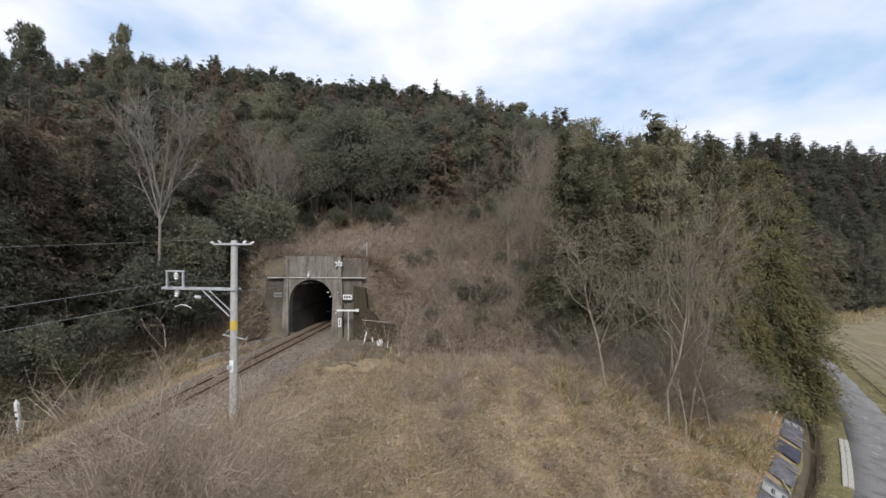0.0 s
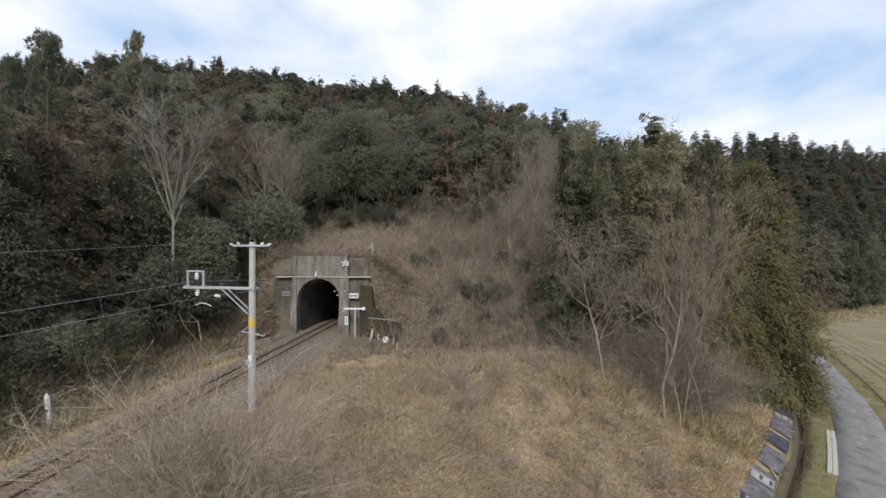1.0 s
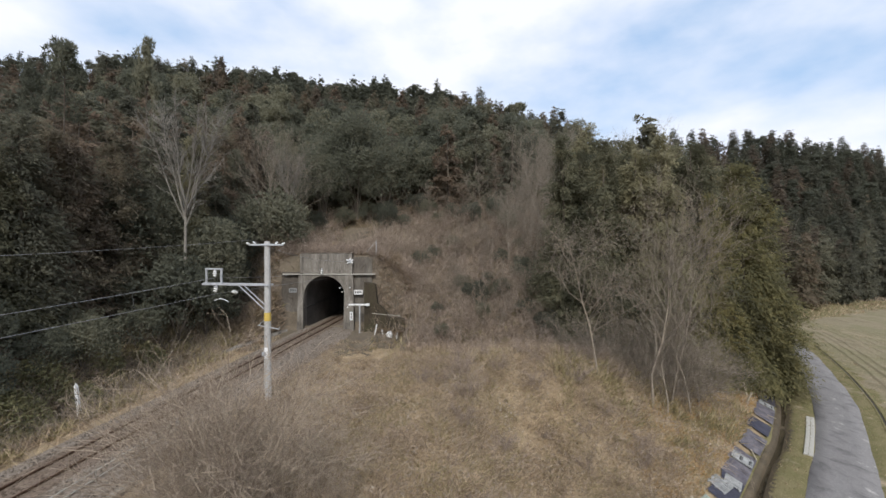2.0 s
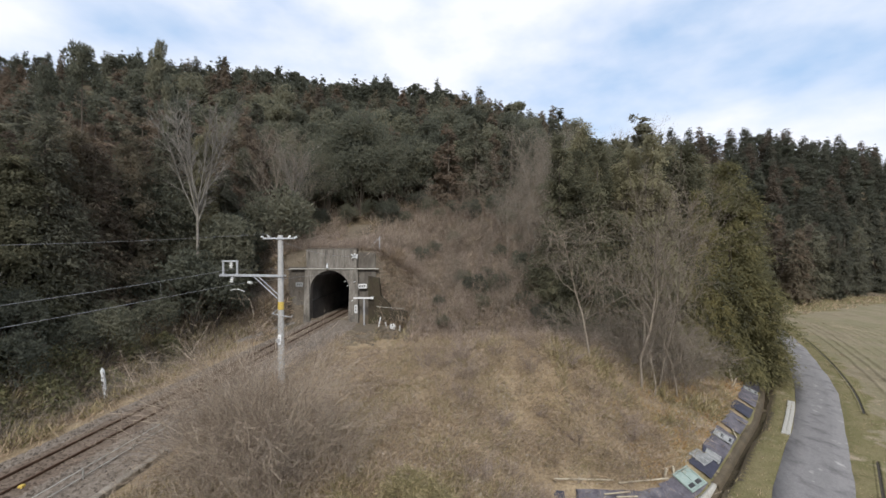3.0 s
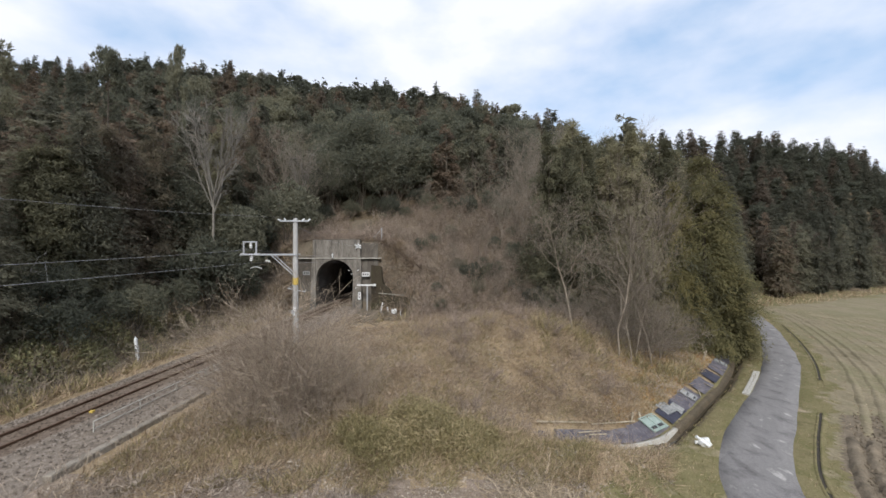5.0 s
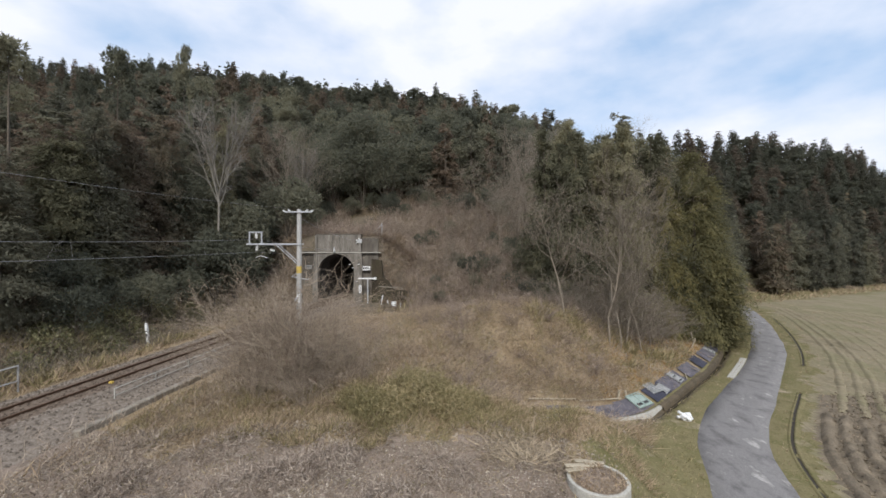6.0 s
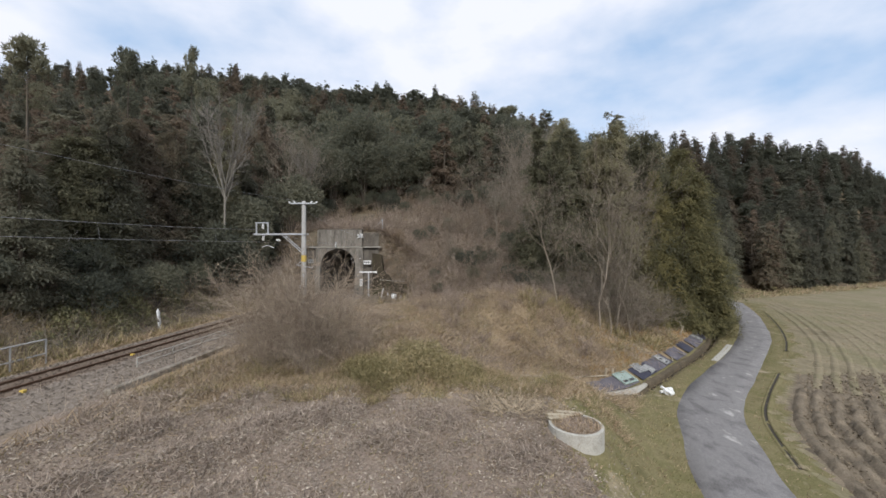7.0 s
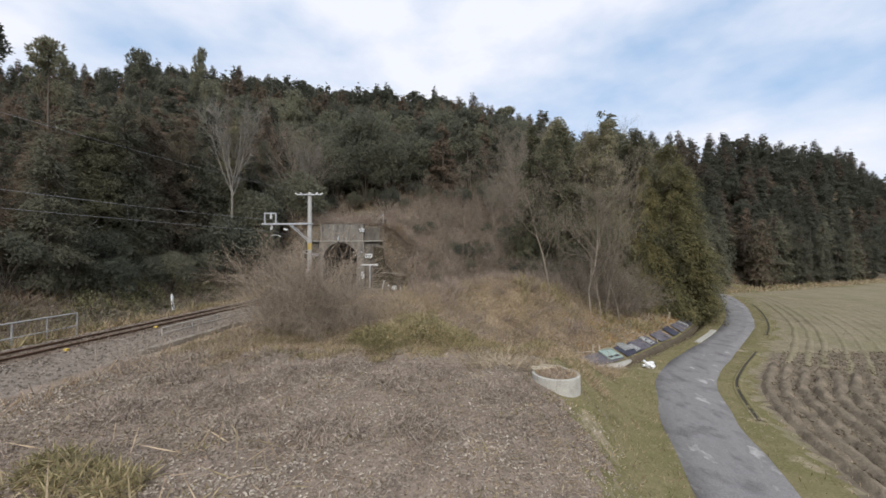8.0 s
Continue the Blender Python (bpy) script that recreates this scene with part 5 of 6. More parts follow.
blades("weed_patch", "green weeds sprouting through the leaf litter", 12000, -12.5, 4.5, -9, 8.5, lambda x, y: wave(x, y, 2.6, 58) > 0.3, 0.2, 0.03, 0.7, M_GREENBLADE, 58, category="weeds")
leafy_mound("stalk_heap", "heaps of grey cut stalks over the leaf litter", ((-5.2, 3.0, 1.1, 0.5), (-4.0, 3.9, 1.0, 0.45), (-10.0, 2.6, 0.9, 0.45), (-8.2, 4.6, 1.0, 0.4), (-7.4, 0.4, 0.9, 0.35), (-1.8, 1.6, 1.1, 0.35), (1.8, 0.6, 1.0, 0.4), (-3.0, -2.2, 1.0, 0.3), (-6.2, 2.2, 1.2, 0.55), (-5.6, -1.2, 1.0, 0.35), (-0.4, 3.2, 1.0, 0.4), (-9.4, -0.8, 1.0, 0.4), (-11.0, 4.8, 0.9, 0.4), (-1.0, -1.6, 0.9, 0.3)), 12000, M_DEBRIS, 59, (0.26, 0.02))
blades("vine_mat", "dead vines hanging over the steep bank beside the portal", 20000, -8.2, -4.2, 39.9, 43.5, lambda x, y: x > -20, 1.0, 0.07, 0.8, M_VINE, 93)
blades("vine_mat", "dead vines hanging over the bank beside the portal", 7000, -22.5, -18.6, 35, 43.5, lambda x, y: x > -30, 1.0, 0.07, 0.8, M_VINE, 94)
brush("portal_brush", "leafless brush hanging over the cut bank beside the portal", 3000, -8.9, -3.4, 40.7, 42.4, lambda x, y: x > -9, 1.2, M_TWIG, 195, 0.03, 1.1)
brush("portal_brush", "dark leafless brush on the bank behind the drain", 2600, -23, -17.2, 37.5, 42.6, lambda x, y: clear(x, y) & ((x < -18.9) | (y > 41.3)), 1.3, M_BRUSHGREY, 196, 0.03, 0.9)
brush("portal_brush", "leafless brush rooted round the portal top", 3200, -19, -4.5, 40.4, 44.5, lambda x, y: (y > PORTAL_Y + 0.7) | (x > -7.9), 1.5, M_TWIG, 95, 0.035, 0.6)
for x, y in ((-8.3, 41.9), (-7.8, 41.4), (-17.8, 41.8), (-18.4, 42.4), (-19.6, 41.2), (-16.4, 42.6), (-14.2, 42.4), (-12.0, 42.6), (-10.0, 42.3), (-7.4, 40.9), (-6.4, 40.7), (-5.4, 40.5), (-7.0, 42.0), (-5.8, 41.6), (-4.8, 41.4), (-19.2, 41.8), (-20.0, 40.6), (-18.8, 43.0)):
    plant(slope_shrub, x, y, random.uniform(0.5, 0.8))
blades("dead_weeds", "brown patches of dead weeds on the mound", 30000, -12, 22, 9, 33, lambda x, y: on_mound(x, y) & (wave(x, y, 3.4, 97) > 0.1) & ~((side(x, y, WALLFOOT) < 5.0) & (x > 11.5)) & ~((x < -2.5) & (y > 27)), 0.6, 0.022, 0.9, M_VINE, 96)
leafy_mound("bramble", "low grey brown bramble hummocks on the mound", ((2.5, 14.0, 2.0, 0.6), (5.2, 16.5, 2.4, 0.7), (7.8, 14.6, 1.3, 0.8), (0.4, 17.8, 2.3, 0.6), (3.4, 20.6, 2.4, 0.7), (8.2, 19.2, 2.0, 0.7), (-2.6, 15.0, 1.3, 0.7), (10.4, 17.4, 1.2, 0.7), (-1.4, 24.4, 1.6, 0.9), (6.2, 24.0, 1.6, 0.8), (5.0, 12.0, 1.2, 0.7), (-4.8, 19.4, 1.4, 0.8)), 11000, M_VINE, 101, (0.5, 0.016))
brush("tangle", "pale fallen stems tangled over the mound", 5200, -8, 20, 9, 31, lambda x, y: clear(x, y) & on_mound(x, y) & (wave(x, y, 3.0, 98) > 0.0), 1.5, M_SHRUB, 99, 0.022, 2.2)
litter("fallen_leaves", "stray fallen leaves on the verge", 9000, 2.5, 8.5, -9, 9, lambda x, y: RNG.uniform(0, 1, len(x)) < np.clip(1.3 - (x - 3.4) / 2.2, 0, 1), 0.08, M_LEAFLITTER, 73)
litter("fallen_leaves", "thick grey brown fallen leaves and cut stalks", 162000, -13.2, 5.2, -20.0, 8.8, lambda x, y: (x < 4.0 + 1.1 * wave(x, y, 4, 21)) & (y < 6.2 + wave(x, y, 4, 21)), 0.068, M_LEAFLITTER, 71)
litter("fallen_leaves", "brown fallen leaves and broken stalks on the mound", 26000, -12, 20, 8, 30, lambda x, y: on_mound(x, y), 0.12, M_LEAFLITTER, 72)


# ---- railway fittings ----
def insulator(bm, at, axis=(0, 0, 1), s=1.0):
    """A ribbed porcelain insulator."""
    lathe(bm, [(0.02 * s, 0), (0.02 * s, 0.03 * s), (0.07 * s, 0.05 * s), (0.025 * s, 0.09 * s), (0.075 * s, 0.12 * s), (0.025 * s, 0.16 * s), (0.065 * s, 0.19 * s), (0.02 * s, 0.23 * s)], 10, at, axis)
    return bm


PX, PY, PZ = -11.47, 21.3, 2.9
mast = thing("catenary_mast", PX, PY, PZ, "round grey concrete mast carrying railway overhead wires", "catenary mast")
part("pole", lathe(bmesh.new(), [(0.215, -0.4), (0.205, 2), (0.185, 6), (0.165, 9.68), (0.14, 9.72)], 20), M_POLE, mast)
part("warning_band", lathe(bmesh.new(), [(0.196, 4.85), (0.2, 4.87), (0.199, 5.35), (0.195, 5.37)], 20), M_YELLOW, mast, "yellow painted band")
bm = box(bmesh.new(), -1.05, 1.05, -0.24, -0.16, 9.46, 9.56, 0.01)
box(bm, -0.2, 0.2, -0.18, 0.18, 9.44, 9.58, 0.02)
arm = part("crossarm", bm, M_GALV, mast)
for x, ax in ((-0.98, -1), (-0.6, -0.4), (0.55, 0.5), (0.95, 1)):
    part("insulator", insulator(bmesh.new(), (x, -0.2, 9.55), (ax, 0, 0.35), 1.0), M_PORCELAIN, arm)
ARM = pose(0, 0, 0, 0, 0, -8)
bm = box(bmesh.new(), -4.25, 0.25, -0.26, -0.19, 7.0, 7.12, 0.01, ARM)
box(bm, -4.25, 0.25, 0.19, 0.26, 7.0, 7.12, 0.01, ARM)
for x in (-4.2, -3.1, -2.0, -1.0):
    box(bm, x - 0.04, x + 0.04, -0.2, 0.2, 7.02, 7.08, 0.0, ARM)
bracket = part("bracket_arm", bm, M_GALV, mast, "double galvanised steel arm")
for dy in (-0.22, 0.22):
    a, b = ARM @ Vector((-1.75, dy, 7.0)), ARM @ Vector((-0.12, dy, 5.62))
    part("brace", rod(bmesh.new(), a, b, 0.035, n=6), M_GALV, mast)
bm = bmesh.new()
for x in (-4.12, -3.1):
    box(bm, x - 0.05, x + 0.05, -0.05, 0.05, 7.12, 7.98, 0.008, ARM)
    box(bm, x - 0.12, x + 0.12, -0.16, 0.16, 7.12, 7.16, 0.0, ARM)
box(bm, -4.2, -3.02, -0.05, 0.05, 7.96, 8.05, 0.008, ARM)
cage = part("hanger_frame", bm, M_GALV, mast, "square steel hanger frame")
MESS, CONT = ARM @ Vector((-3.55, 0, 7.45)), ARM @ Vector((-3.45, 0, 6.45))
part("insulator", insulator(bmesh.new(), ARM @ Vector((-3.55, 0, 7.95)), (0, 0, -1), 1.9), M_PORCELAIN, cage)
part("insulator", insulator(bmesh.new(), ARM @ Vector((-3.45, 0, 6.98)), (-0.2, 0, -1), 1.9), M_PORCELAIN, cage)
part("insulator", insulator(bmesh.new(), ARM @ Vector((-2.0, 0, 6.55)), (-1, 0, 0.2), 1.6), M_PORCELAIN, cage)
bm = bmesh.new()
pts = [ARM @ Vector((-3.6 + 0.2 * i, 0, 6.02 + 0.13 * math.sin(i * 0.7))) for i in range(6)]
for a, b in zip(pts, pts[1:]):
    rod(bm, a, b, 0.022, n=6)
part("registration_arm", bm, M_WHITE, mast, "curved pale steel arm")
bm = rod(bmesh.new(), (-0.55, -0.1, 4.6), (0.75, -0.1, 4.35), 0.03, n=6)
rod(bm, (-0.5, -0.1, 4.6), (-0.18, 0, 4.9), 0.02, n=6)
rod(bm, (0.72, -0.1, 4.36), (0.78, -0.1, 4.5), 0.03, n=6)
part("step_bracket", bm, M_GALV, mast)
part("plate", box(bmesh.new(), -0.11, 0.11, -0.25, -0.21, 2.6, 3.25, 0.01), M_WHITE, mast, "weathered white plate")
part("cover_box", box(bmesh.new(), -0.22, 0.02, -0.33, -0.2, 2.75, 3.0, 0.02), M_GALV, mast)


def wire(name, label, a, b, sag, r=0.011, n=28):
    pts = [Vector(a).lerp(Vector(b), i / n) - Vector((0, 0, sag * 4 * (i / n) * (1 - i / n))) for i in range(n + 1)]
    segs = [(tuple(p), tuple(q), r, r) for p, q in zip(pts, pts[1:])]
    return tagged(mesh_object(name, *tube_mesh(segs, 6), M_WIRE), label, "overhead wire", "overhead railway wires")


base = Vector((PX, PY, PZ))
m1, c1, t1 = base + MESS, base + CONT, base + Vector((-1.02, -0.2, 9.8))
wire("messenger_wire", "thin grey messenger wire strung above the track", m1, (-20.3, -32, 10.7), 0.75)
wire("contact_wire", "thin grey contact wire hung above the track", c1, (-20.1, -32, 9.2), 0.25)
wire("feeder_wire", "thin grey feeder wire from the mast crossarm", t1, (-17.0, -32, 12.7), 0.9, 0.007)
wire("messenger_wire", "thin grey messenger wire running to the tunnel", m1, (-14.1, PORTAL_Y - 0.1, 9.55), 0.2)
wire("contact_wire", "thin grey contact wire running into the tunnel", c1, (-12.6, 60, 8.35), 0.12)
wire("feeder_wire", "thin grey feeder wire ending on the portal", t1, (-11.1, PORTAL_Y - 0.4, 10.7), 0.5)
for y in (8.0, -4.0, 16.0):
    f = (y - m1.y) / (-32 - m1.y)
    a = m1.lerp(Vector((-20.3, -32, 10.7)), f) - Vector((0, 0, 0.75 * 4 * f * (1 - f)))
    b = c1.lerp(Vector((-20.1, -32, 9.2)), f) - Vector((0, 0, 0.25 * 4 * f * (1 - f)))
    tagged(mesh_object("dropper", *tube_mesh([(tuple(a), tuple(b), 0.004, 0.004)], 5), M_WIRE), "thin grey dropper between two overhead wires", "overhead wire", "overhead railway wires")

# portal fittings
def plate_sign(x, y, z, w, h, bars, label, mat=None):
    ob = thing("sign_plate", x, y, z, label, "sign")
    part("plate", box(bmesh.new(), -w / 2, w / 2, -0.02, 0.02, -h / 2, h / 2, 0.006), mat or M_WHITE, ob)
    for bx, bz, bw, bh in bars:
        part("bar", box(bmesh.new(), bx - bw / 2, bx + bw / 2, -0.028, -0.0215, bz - bh / 2, bz + bh / 2), M_BLACK, ob)
    return ob


plate_sign(-10.12, PORTAL_Y - 0.2, 7.2, 0.95, 0.52, [(-0.3, 0, 0.16, 0.26), (-0.05, 0, 0.16, 0.26), (0.2, 0, 0.16, 0.26), (0.36, -0.02, 0.05, 0.2)], "white rectangular plate with dark marks beside the arch")
plate_sign(-17.6, PORTAL_Y + 0.28, 7.35, 0.85, 0.48, [(-0.2, 0, 0.15, 0.22), (0.05, 0, 0.15, 0.22), (0.28, 0, 0.12, 0.22)], "greyed rectangular plate with dark marks on the side wall", M_SASH)
plate_sign(-10.85, PORTAL_Y - 0.47, 4.6, 0.34, 0.92, [(0, 0.2, 0.1, 0.25), (0, -0.15, 0.1, 0.3)], "narrow white upright plate on the buttress")
post = thing("sign_post", -9.72, 39.6, land_at(-9.72, 39.6), "grey steel post carrying a white crossbeam", "post")
part("post", box(bmesh.new(), -0.07, 0.07, -0.07, 0.07, -0.2, 3.05, 0.01), M_GALV, post)
part("beam", box(bmesh.new(), -1.2, 1.0, -0.08, 0.08, 2.98, 3.14, 0.015), M_WHITE, post, "white painted crossbeam")
part("foot", box(bmesh.new(), 0.75, 1.05, -0.09, 0.09, 2.92, 3.2, 0.02), M_WHITE, post)
star = thing("wire_anchor", -11.04, PORTAL_Y - 0.05, 10.62, "white porcelain insulators on a steel wall anchor", "insulator")
part("anchor_plate", box(bmesh.new(), -0.3, 0.3, -0.12, 0.05, -0.2, 0.2, 0.02), M_GALV, star)
for i, (dx, dz) in enumerate(((-1, 0.55), (1, 0.5), (-0.8, -0.6), (0.9, -0.5), (0.1, 0.9))):
    part("insulator", insulator(bmesh.new(), (dx * 0.15, -0.14, dz * 0.15), (dx, -0.6, dz), 1.3), M_PORCELAIN, star)
crown_ins = thing("wire_anchor", -14.2, PORTAL_Y - 0.16, 9.3, "small white insulator above the arch crown", "insulator")
part("bracket", box(bmesh.new(), -0.06, 0.06, -0.05, 0.05, -0.1, 0.55, 0.01), M_GALV, crown_ins)
part("insulator", insulator(bmesh.new(), (0, -0.12, -0.1), (0, 0, 1), 2.0), M_PORCELAIN, crown_ins)
for x, z in ((-12.05, 7.75), (-11.75, 7.3), (-10.95, 7.75), (-11.2, 5.6)):
    o = thing("wall_insulator", x, PORTAL_Y - 0.35, z, "small white wall insulator beside the arch", "insulator", "arch insulators")
    part("stem", rod(bmesh.new(), (0, 0.35, 0), (0, 0, 0), 0.02, n=6), M_GALV, o)
    part("insulator", insulator(bmesh.new(), (0, 0, 0), (-0.6, -0.3, -0.3), 0.9), M_PORCELAIN, o)
fp = thing("stay_post", -8.25, PORTAL_Y + 0.4, 11.6, "grey steel post with a diagonal stay on the coping", "post")
part("post", rod(bmesh.new(), (0, 0, -0.2), (0, 0, 1.35), 0.05, n=8), M_GALV, fp)
part("stay", rod(bmesh.new(), (0, 0, 1.2), (-1.05, 0, 0.1), 0.025, n=6), M_GALV, fp)
bm = bmesh.new()
prof = [(-9.3, 2.6), (-4.9, 2.6), (-4.9, 4.4), (-6.6, 4.55), (-7.1, 5.4), (-7.9, 6.1), (-8.1, 8.2), (-9.3, 8.4)]
fa, fb = [bm.verts.new((x, 39.9, z)) for x, z in prof], [bm.verts.new((x, 40.6, z)) for x, z in prof]
bm.faces.new(list(reversed(fa))), bm.faces.new(fb)
for i in range(len(prof)):
    bm.faces.new((fa[i], fa[(i + 1) % len(prof)], fb[(i + 1) % len(prof)], fb[i]))
rw = thing("retaining_wall", 0, 0, 0, "dark mossy stepped retaining wall beside the portal", "wall")
part("wall_body", bm, M_MOSS, rw)
part("rail", rod(bmesh.new(), (-8.4, 39.82, 5.0), (-5.3, 39.82, 4.75), 0.03, n=6), M_PALE, rw, "pale thin rail")
bn = thing("white_drum", -6.35, 38.4, land_at(-6.35, 38.4), "white rounded plastic drum at the wall foot", "drum")
part("body", lathe(bmesh.new(), [(0.2, -0.1), (0.3, 0.05), (0.33, 0.35), (0.26, 0.56), (0.1, 0.62)], 14), M_WHITE, bn)
for x, h, tilt in ((-5.65, 0.75, 4), (-8.0, 1.3, 12), (-7.1, 0.6, -8)):
    st = thing("stake", x, 38.8, land_at(x, 38.8) - 0.1, "white painted wooden stake at the wall foot", "stake", "white stakes")
    st.matrix_basis = pose(x, 38.8, land_at(x, 38.8) - 0.1, 0, tilt, 0)
    part("shaft", box(bmesh.new(), -0.06, 0.06, -0.04, 0.04, 0, h, 0.01), M_WHITE, st)
gut = smooth_line([(-20.4, 32.5), (-19.3, 36), (-18.0, 40.4)], 0.5)
gz = land(gut[:, 0], gut[:, 1]) + 0.03
gv, gf = ribbon(np.column_stack([gut, gz]), [0.2, 0.19, 0.12, 0.11, -0.11, -0.12, -0.19, -0.2], [-0.5, 0.16, 0.16, 0.02, 0.02, 0.16, 0.16, -0.5])
tagged(mesh_object("gutter", gv, gf, M_CONCRETE), "pale concrete drainage gutter beside the track", "gutter")

# marker post, railing, low barrier, kerb, yellow markers
km = thing("marker_post", -22.6, 20.8, land_at(-22.6, 20.8), "white leaning railway marker post with dark marks", "marker post")
km.matrix_basis = pose(-22.6, 20.8, land_at(-22.6, 20.8) + 0.35, 0, -7, 0) @ Matrix.Scale(1.1, 4)
bm = box(bmesh.new(), -0.075, 0.075, -0.075, 0.075, -0.5, 1.45, 0.012)
bmesh.ops.create_cone(bm, cap_ends=True, segments=4, radius1=0.1, radius2=0.01, depth=0.2, matrix=pose(0, 0, 1.55, 0, 0, 45))
part("post", bm, M_WHITE, km)
for z, h in ((0.75, 0.16), (1.05, 0.05)):
    part("bar", box(bmesh.new(), -0.05, 0.05, -0.083, -0.0755, z - h / 2, z + h / 2), M_BLACK, km)
rail = thing("railing", -20.2, 2.2, 2.95, "pale galvanised pipe railing beside the track", "railing")
Y0, Y1 = -9.0, 7.3
for z in (-0.2, 0.5, 1.2):
    part("rail", rod(bmesh.new(), (0, Y0, z), (0, Y1, z), 0.038, n=8), M_POLE, rail)
for y in np.arange(Y0, Y1 + 0.1, 1.63):
    part("post", rod(bmesh.new(), (0, float(y), -0.3), (0, float(y), 1.2), 0.038, n=8), M_POLE, rail)
bar = thing("low_barrier", -14.55, 8.1, 3.0, "low pale pipe barrier on the ballast shoulder", "barrier")
for z in (0.28, 0.58):
    part("rail", rod(bmesh.new(), (0, 0, z), (0.62, 8.8, z), 0.025, n=6), M_PALE, bar)
for i in range(5):
    part("post", rod(bmesh.new(), (0.155 * i, 2.2 * i, -0.2), (0.155 * i, 2.2 * i, 0.58), 0.025, n=6), M_PALE, bar)
kb = thing("kerb_wall", -13.15, 8.9, 2.6, "low weathered concrete kerb wall below the ballast", "kerb", turn=-4)
for i in range(5):
    part("block", box(bmesh.new(), -0.15, 0.15, -3.8 + 1.5 * i, -2.32 + 1.5 * i, -0.3, 0.55, 0.04), M_KERB, kb)
for x, y in ((-15.95, 9.6), (-15.9, 4.4)):
    ym = thing("track_marker", x, y, 3.2, "small yellow painted marker box by the rail", "marker", "yellow track markers")
    part("box", box(bmesh.new(), -0.08, 0.08, -0.08, 0.08, 0, 0.2, 0.02), M_YELLOW, ym)
    part("foot", box(bmesh.new(), -0.13, 0.13, -0.13, 0.13, -0.12, 0.0, 0.01), M_BLACK, ym)

# ---- the sheeted bank, ditch wall and things on it ----
arc = np.concatenate([[0], np.cumsum(np.linalg.norm(np.diff(WALLFOOT, axis=0), axis=1))])


def along(x):
    """Arc length along the wall foot where it passes x."""
    return float(np.interp(x, WALLFOOT[:, 0], arc))


def on_bank(s, e, lift=0.0, turn=0.0):
    """Pose lying on the bank: s along the wall foot, e up the slope."""
    p = np.array([np.interp(s, arc, WALLFOOT[:, k]) for k in (0, 1)])
    q = np.array([np.interp(s + 0.3, arc, WALLFOOT[:, k]) for k in (0, 1)])
    t = (q - p) / np.linalg.norm(q - p)
    x, y = p + np.array([-t[1], t[0]]) * e
    return pose(x, y, 0.09 + 0.45 * e + lift, 0, 0, math.degrees(math.atan2(t[1], t[0]))) @ pose(0, 0, 0, 22.5, 0, turn)


def wall_stretch(x0, x1):
    k = (WALLFOOT[:, 0] > x0) & (WALLFOOT[:, 0] < x1)
    return WALLFOOT[k]


ws = wall_stretch(3.2, 13.2)
wv, wf = ribbon(np.column_stack([ws, -0.16 * sm(10.0, 13.2, ws[:, 0])]), [-0.12, -0.12, 0.1, 0.1], [-0.7, 0.14, 0.14, -0.3])
tagged(mesh_object("ditch_wall", wv, wf, M_PALE), "low pale concrete wall edging bank and ditch", "wall")
# earth edge in the ditch colour, with its painted shadow
wv, wf = ribbon(wall_stretch(12.6, 34), [-0.3, -0.2, -0.1, 0.06], [-0.5, -0.08, 0.0, 0.03])
tagged(mesh_object("ditch_wall", wv, wf, M_DITCH), "brown earth edge of the drainage ditch", "bank")
dk = ribbon(wall_stretch(10.8, 40), [-0.68, -0.08], [-0.36, -0.36])
tagged(mesh_object("ditch_water", dk[0], dk[1], material("brown ditch water", [(0.045, 0.036, 0.024), (0.075, 0.06, 0.04)], 0.8, 6, 0.15, 0.15, spec=0.5)), "still brown water in the drainage ditch", "water", kind="structure")
sheets = [(2.6, 5.0, M_TARPDARK, 0.15, 0.75), (4.8, 10.0, M_TARP, 0.12, 0.95), (9.8, 12.6, M_TARP, 0.1, 1.1), (12.4, 14.8, M_TARPDARK, 0.1, 1.1), (14.6, 17.6, M_TARP, 0.1, 1.12), (17.4, 19.8, M_TARP, 0.08, 1.1), (19.6, 21.8, M_TARPDARK, 0.12, 1.2), (21.6, 24.4, M_TARP, 0.08, 1.1), (24.2, 26.6, M_TARP, 0.08, 1.05), (26.4, 28.5, M_TARPDARK, 0.08, 1.0)]
for i, (x0, x1, m, e0, e1) in enumerate(sheets):
    st = wall_stretch(x0, x1)
    offs = np.linspace(e0, e1, 8)
    v, f = ribbon(st, list(offs), [0.10 + 0.45 * o + 0.006 * i for o in offs])
    up = np.tile(np.linspace(0, 1, 8), len(st))
    v[:, :2] += (0.16 * wave(v[:, 0] * 1.3, v[:, 1], 1.1, 50 + i) * np.maximum(up - 0.3, 0))[:, None] * np.array([[-0.6, 0.8]])
    v[:, 2] += 0.035 * wave(v[:, 0], v[:, 1], 0.7, 30 + i) + RNG.normal(0, 0.008, len(v))
    tagged(mesh_object("weed_sheet", v, f, m, smooth=True), "creased black weed sheet pinned on the bank" if m is M_TARPDARK else "creased blue grey weed sheet pinned on the bank", "plastic sheet", "sheets on the bank")


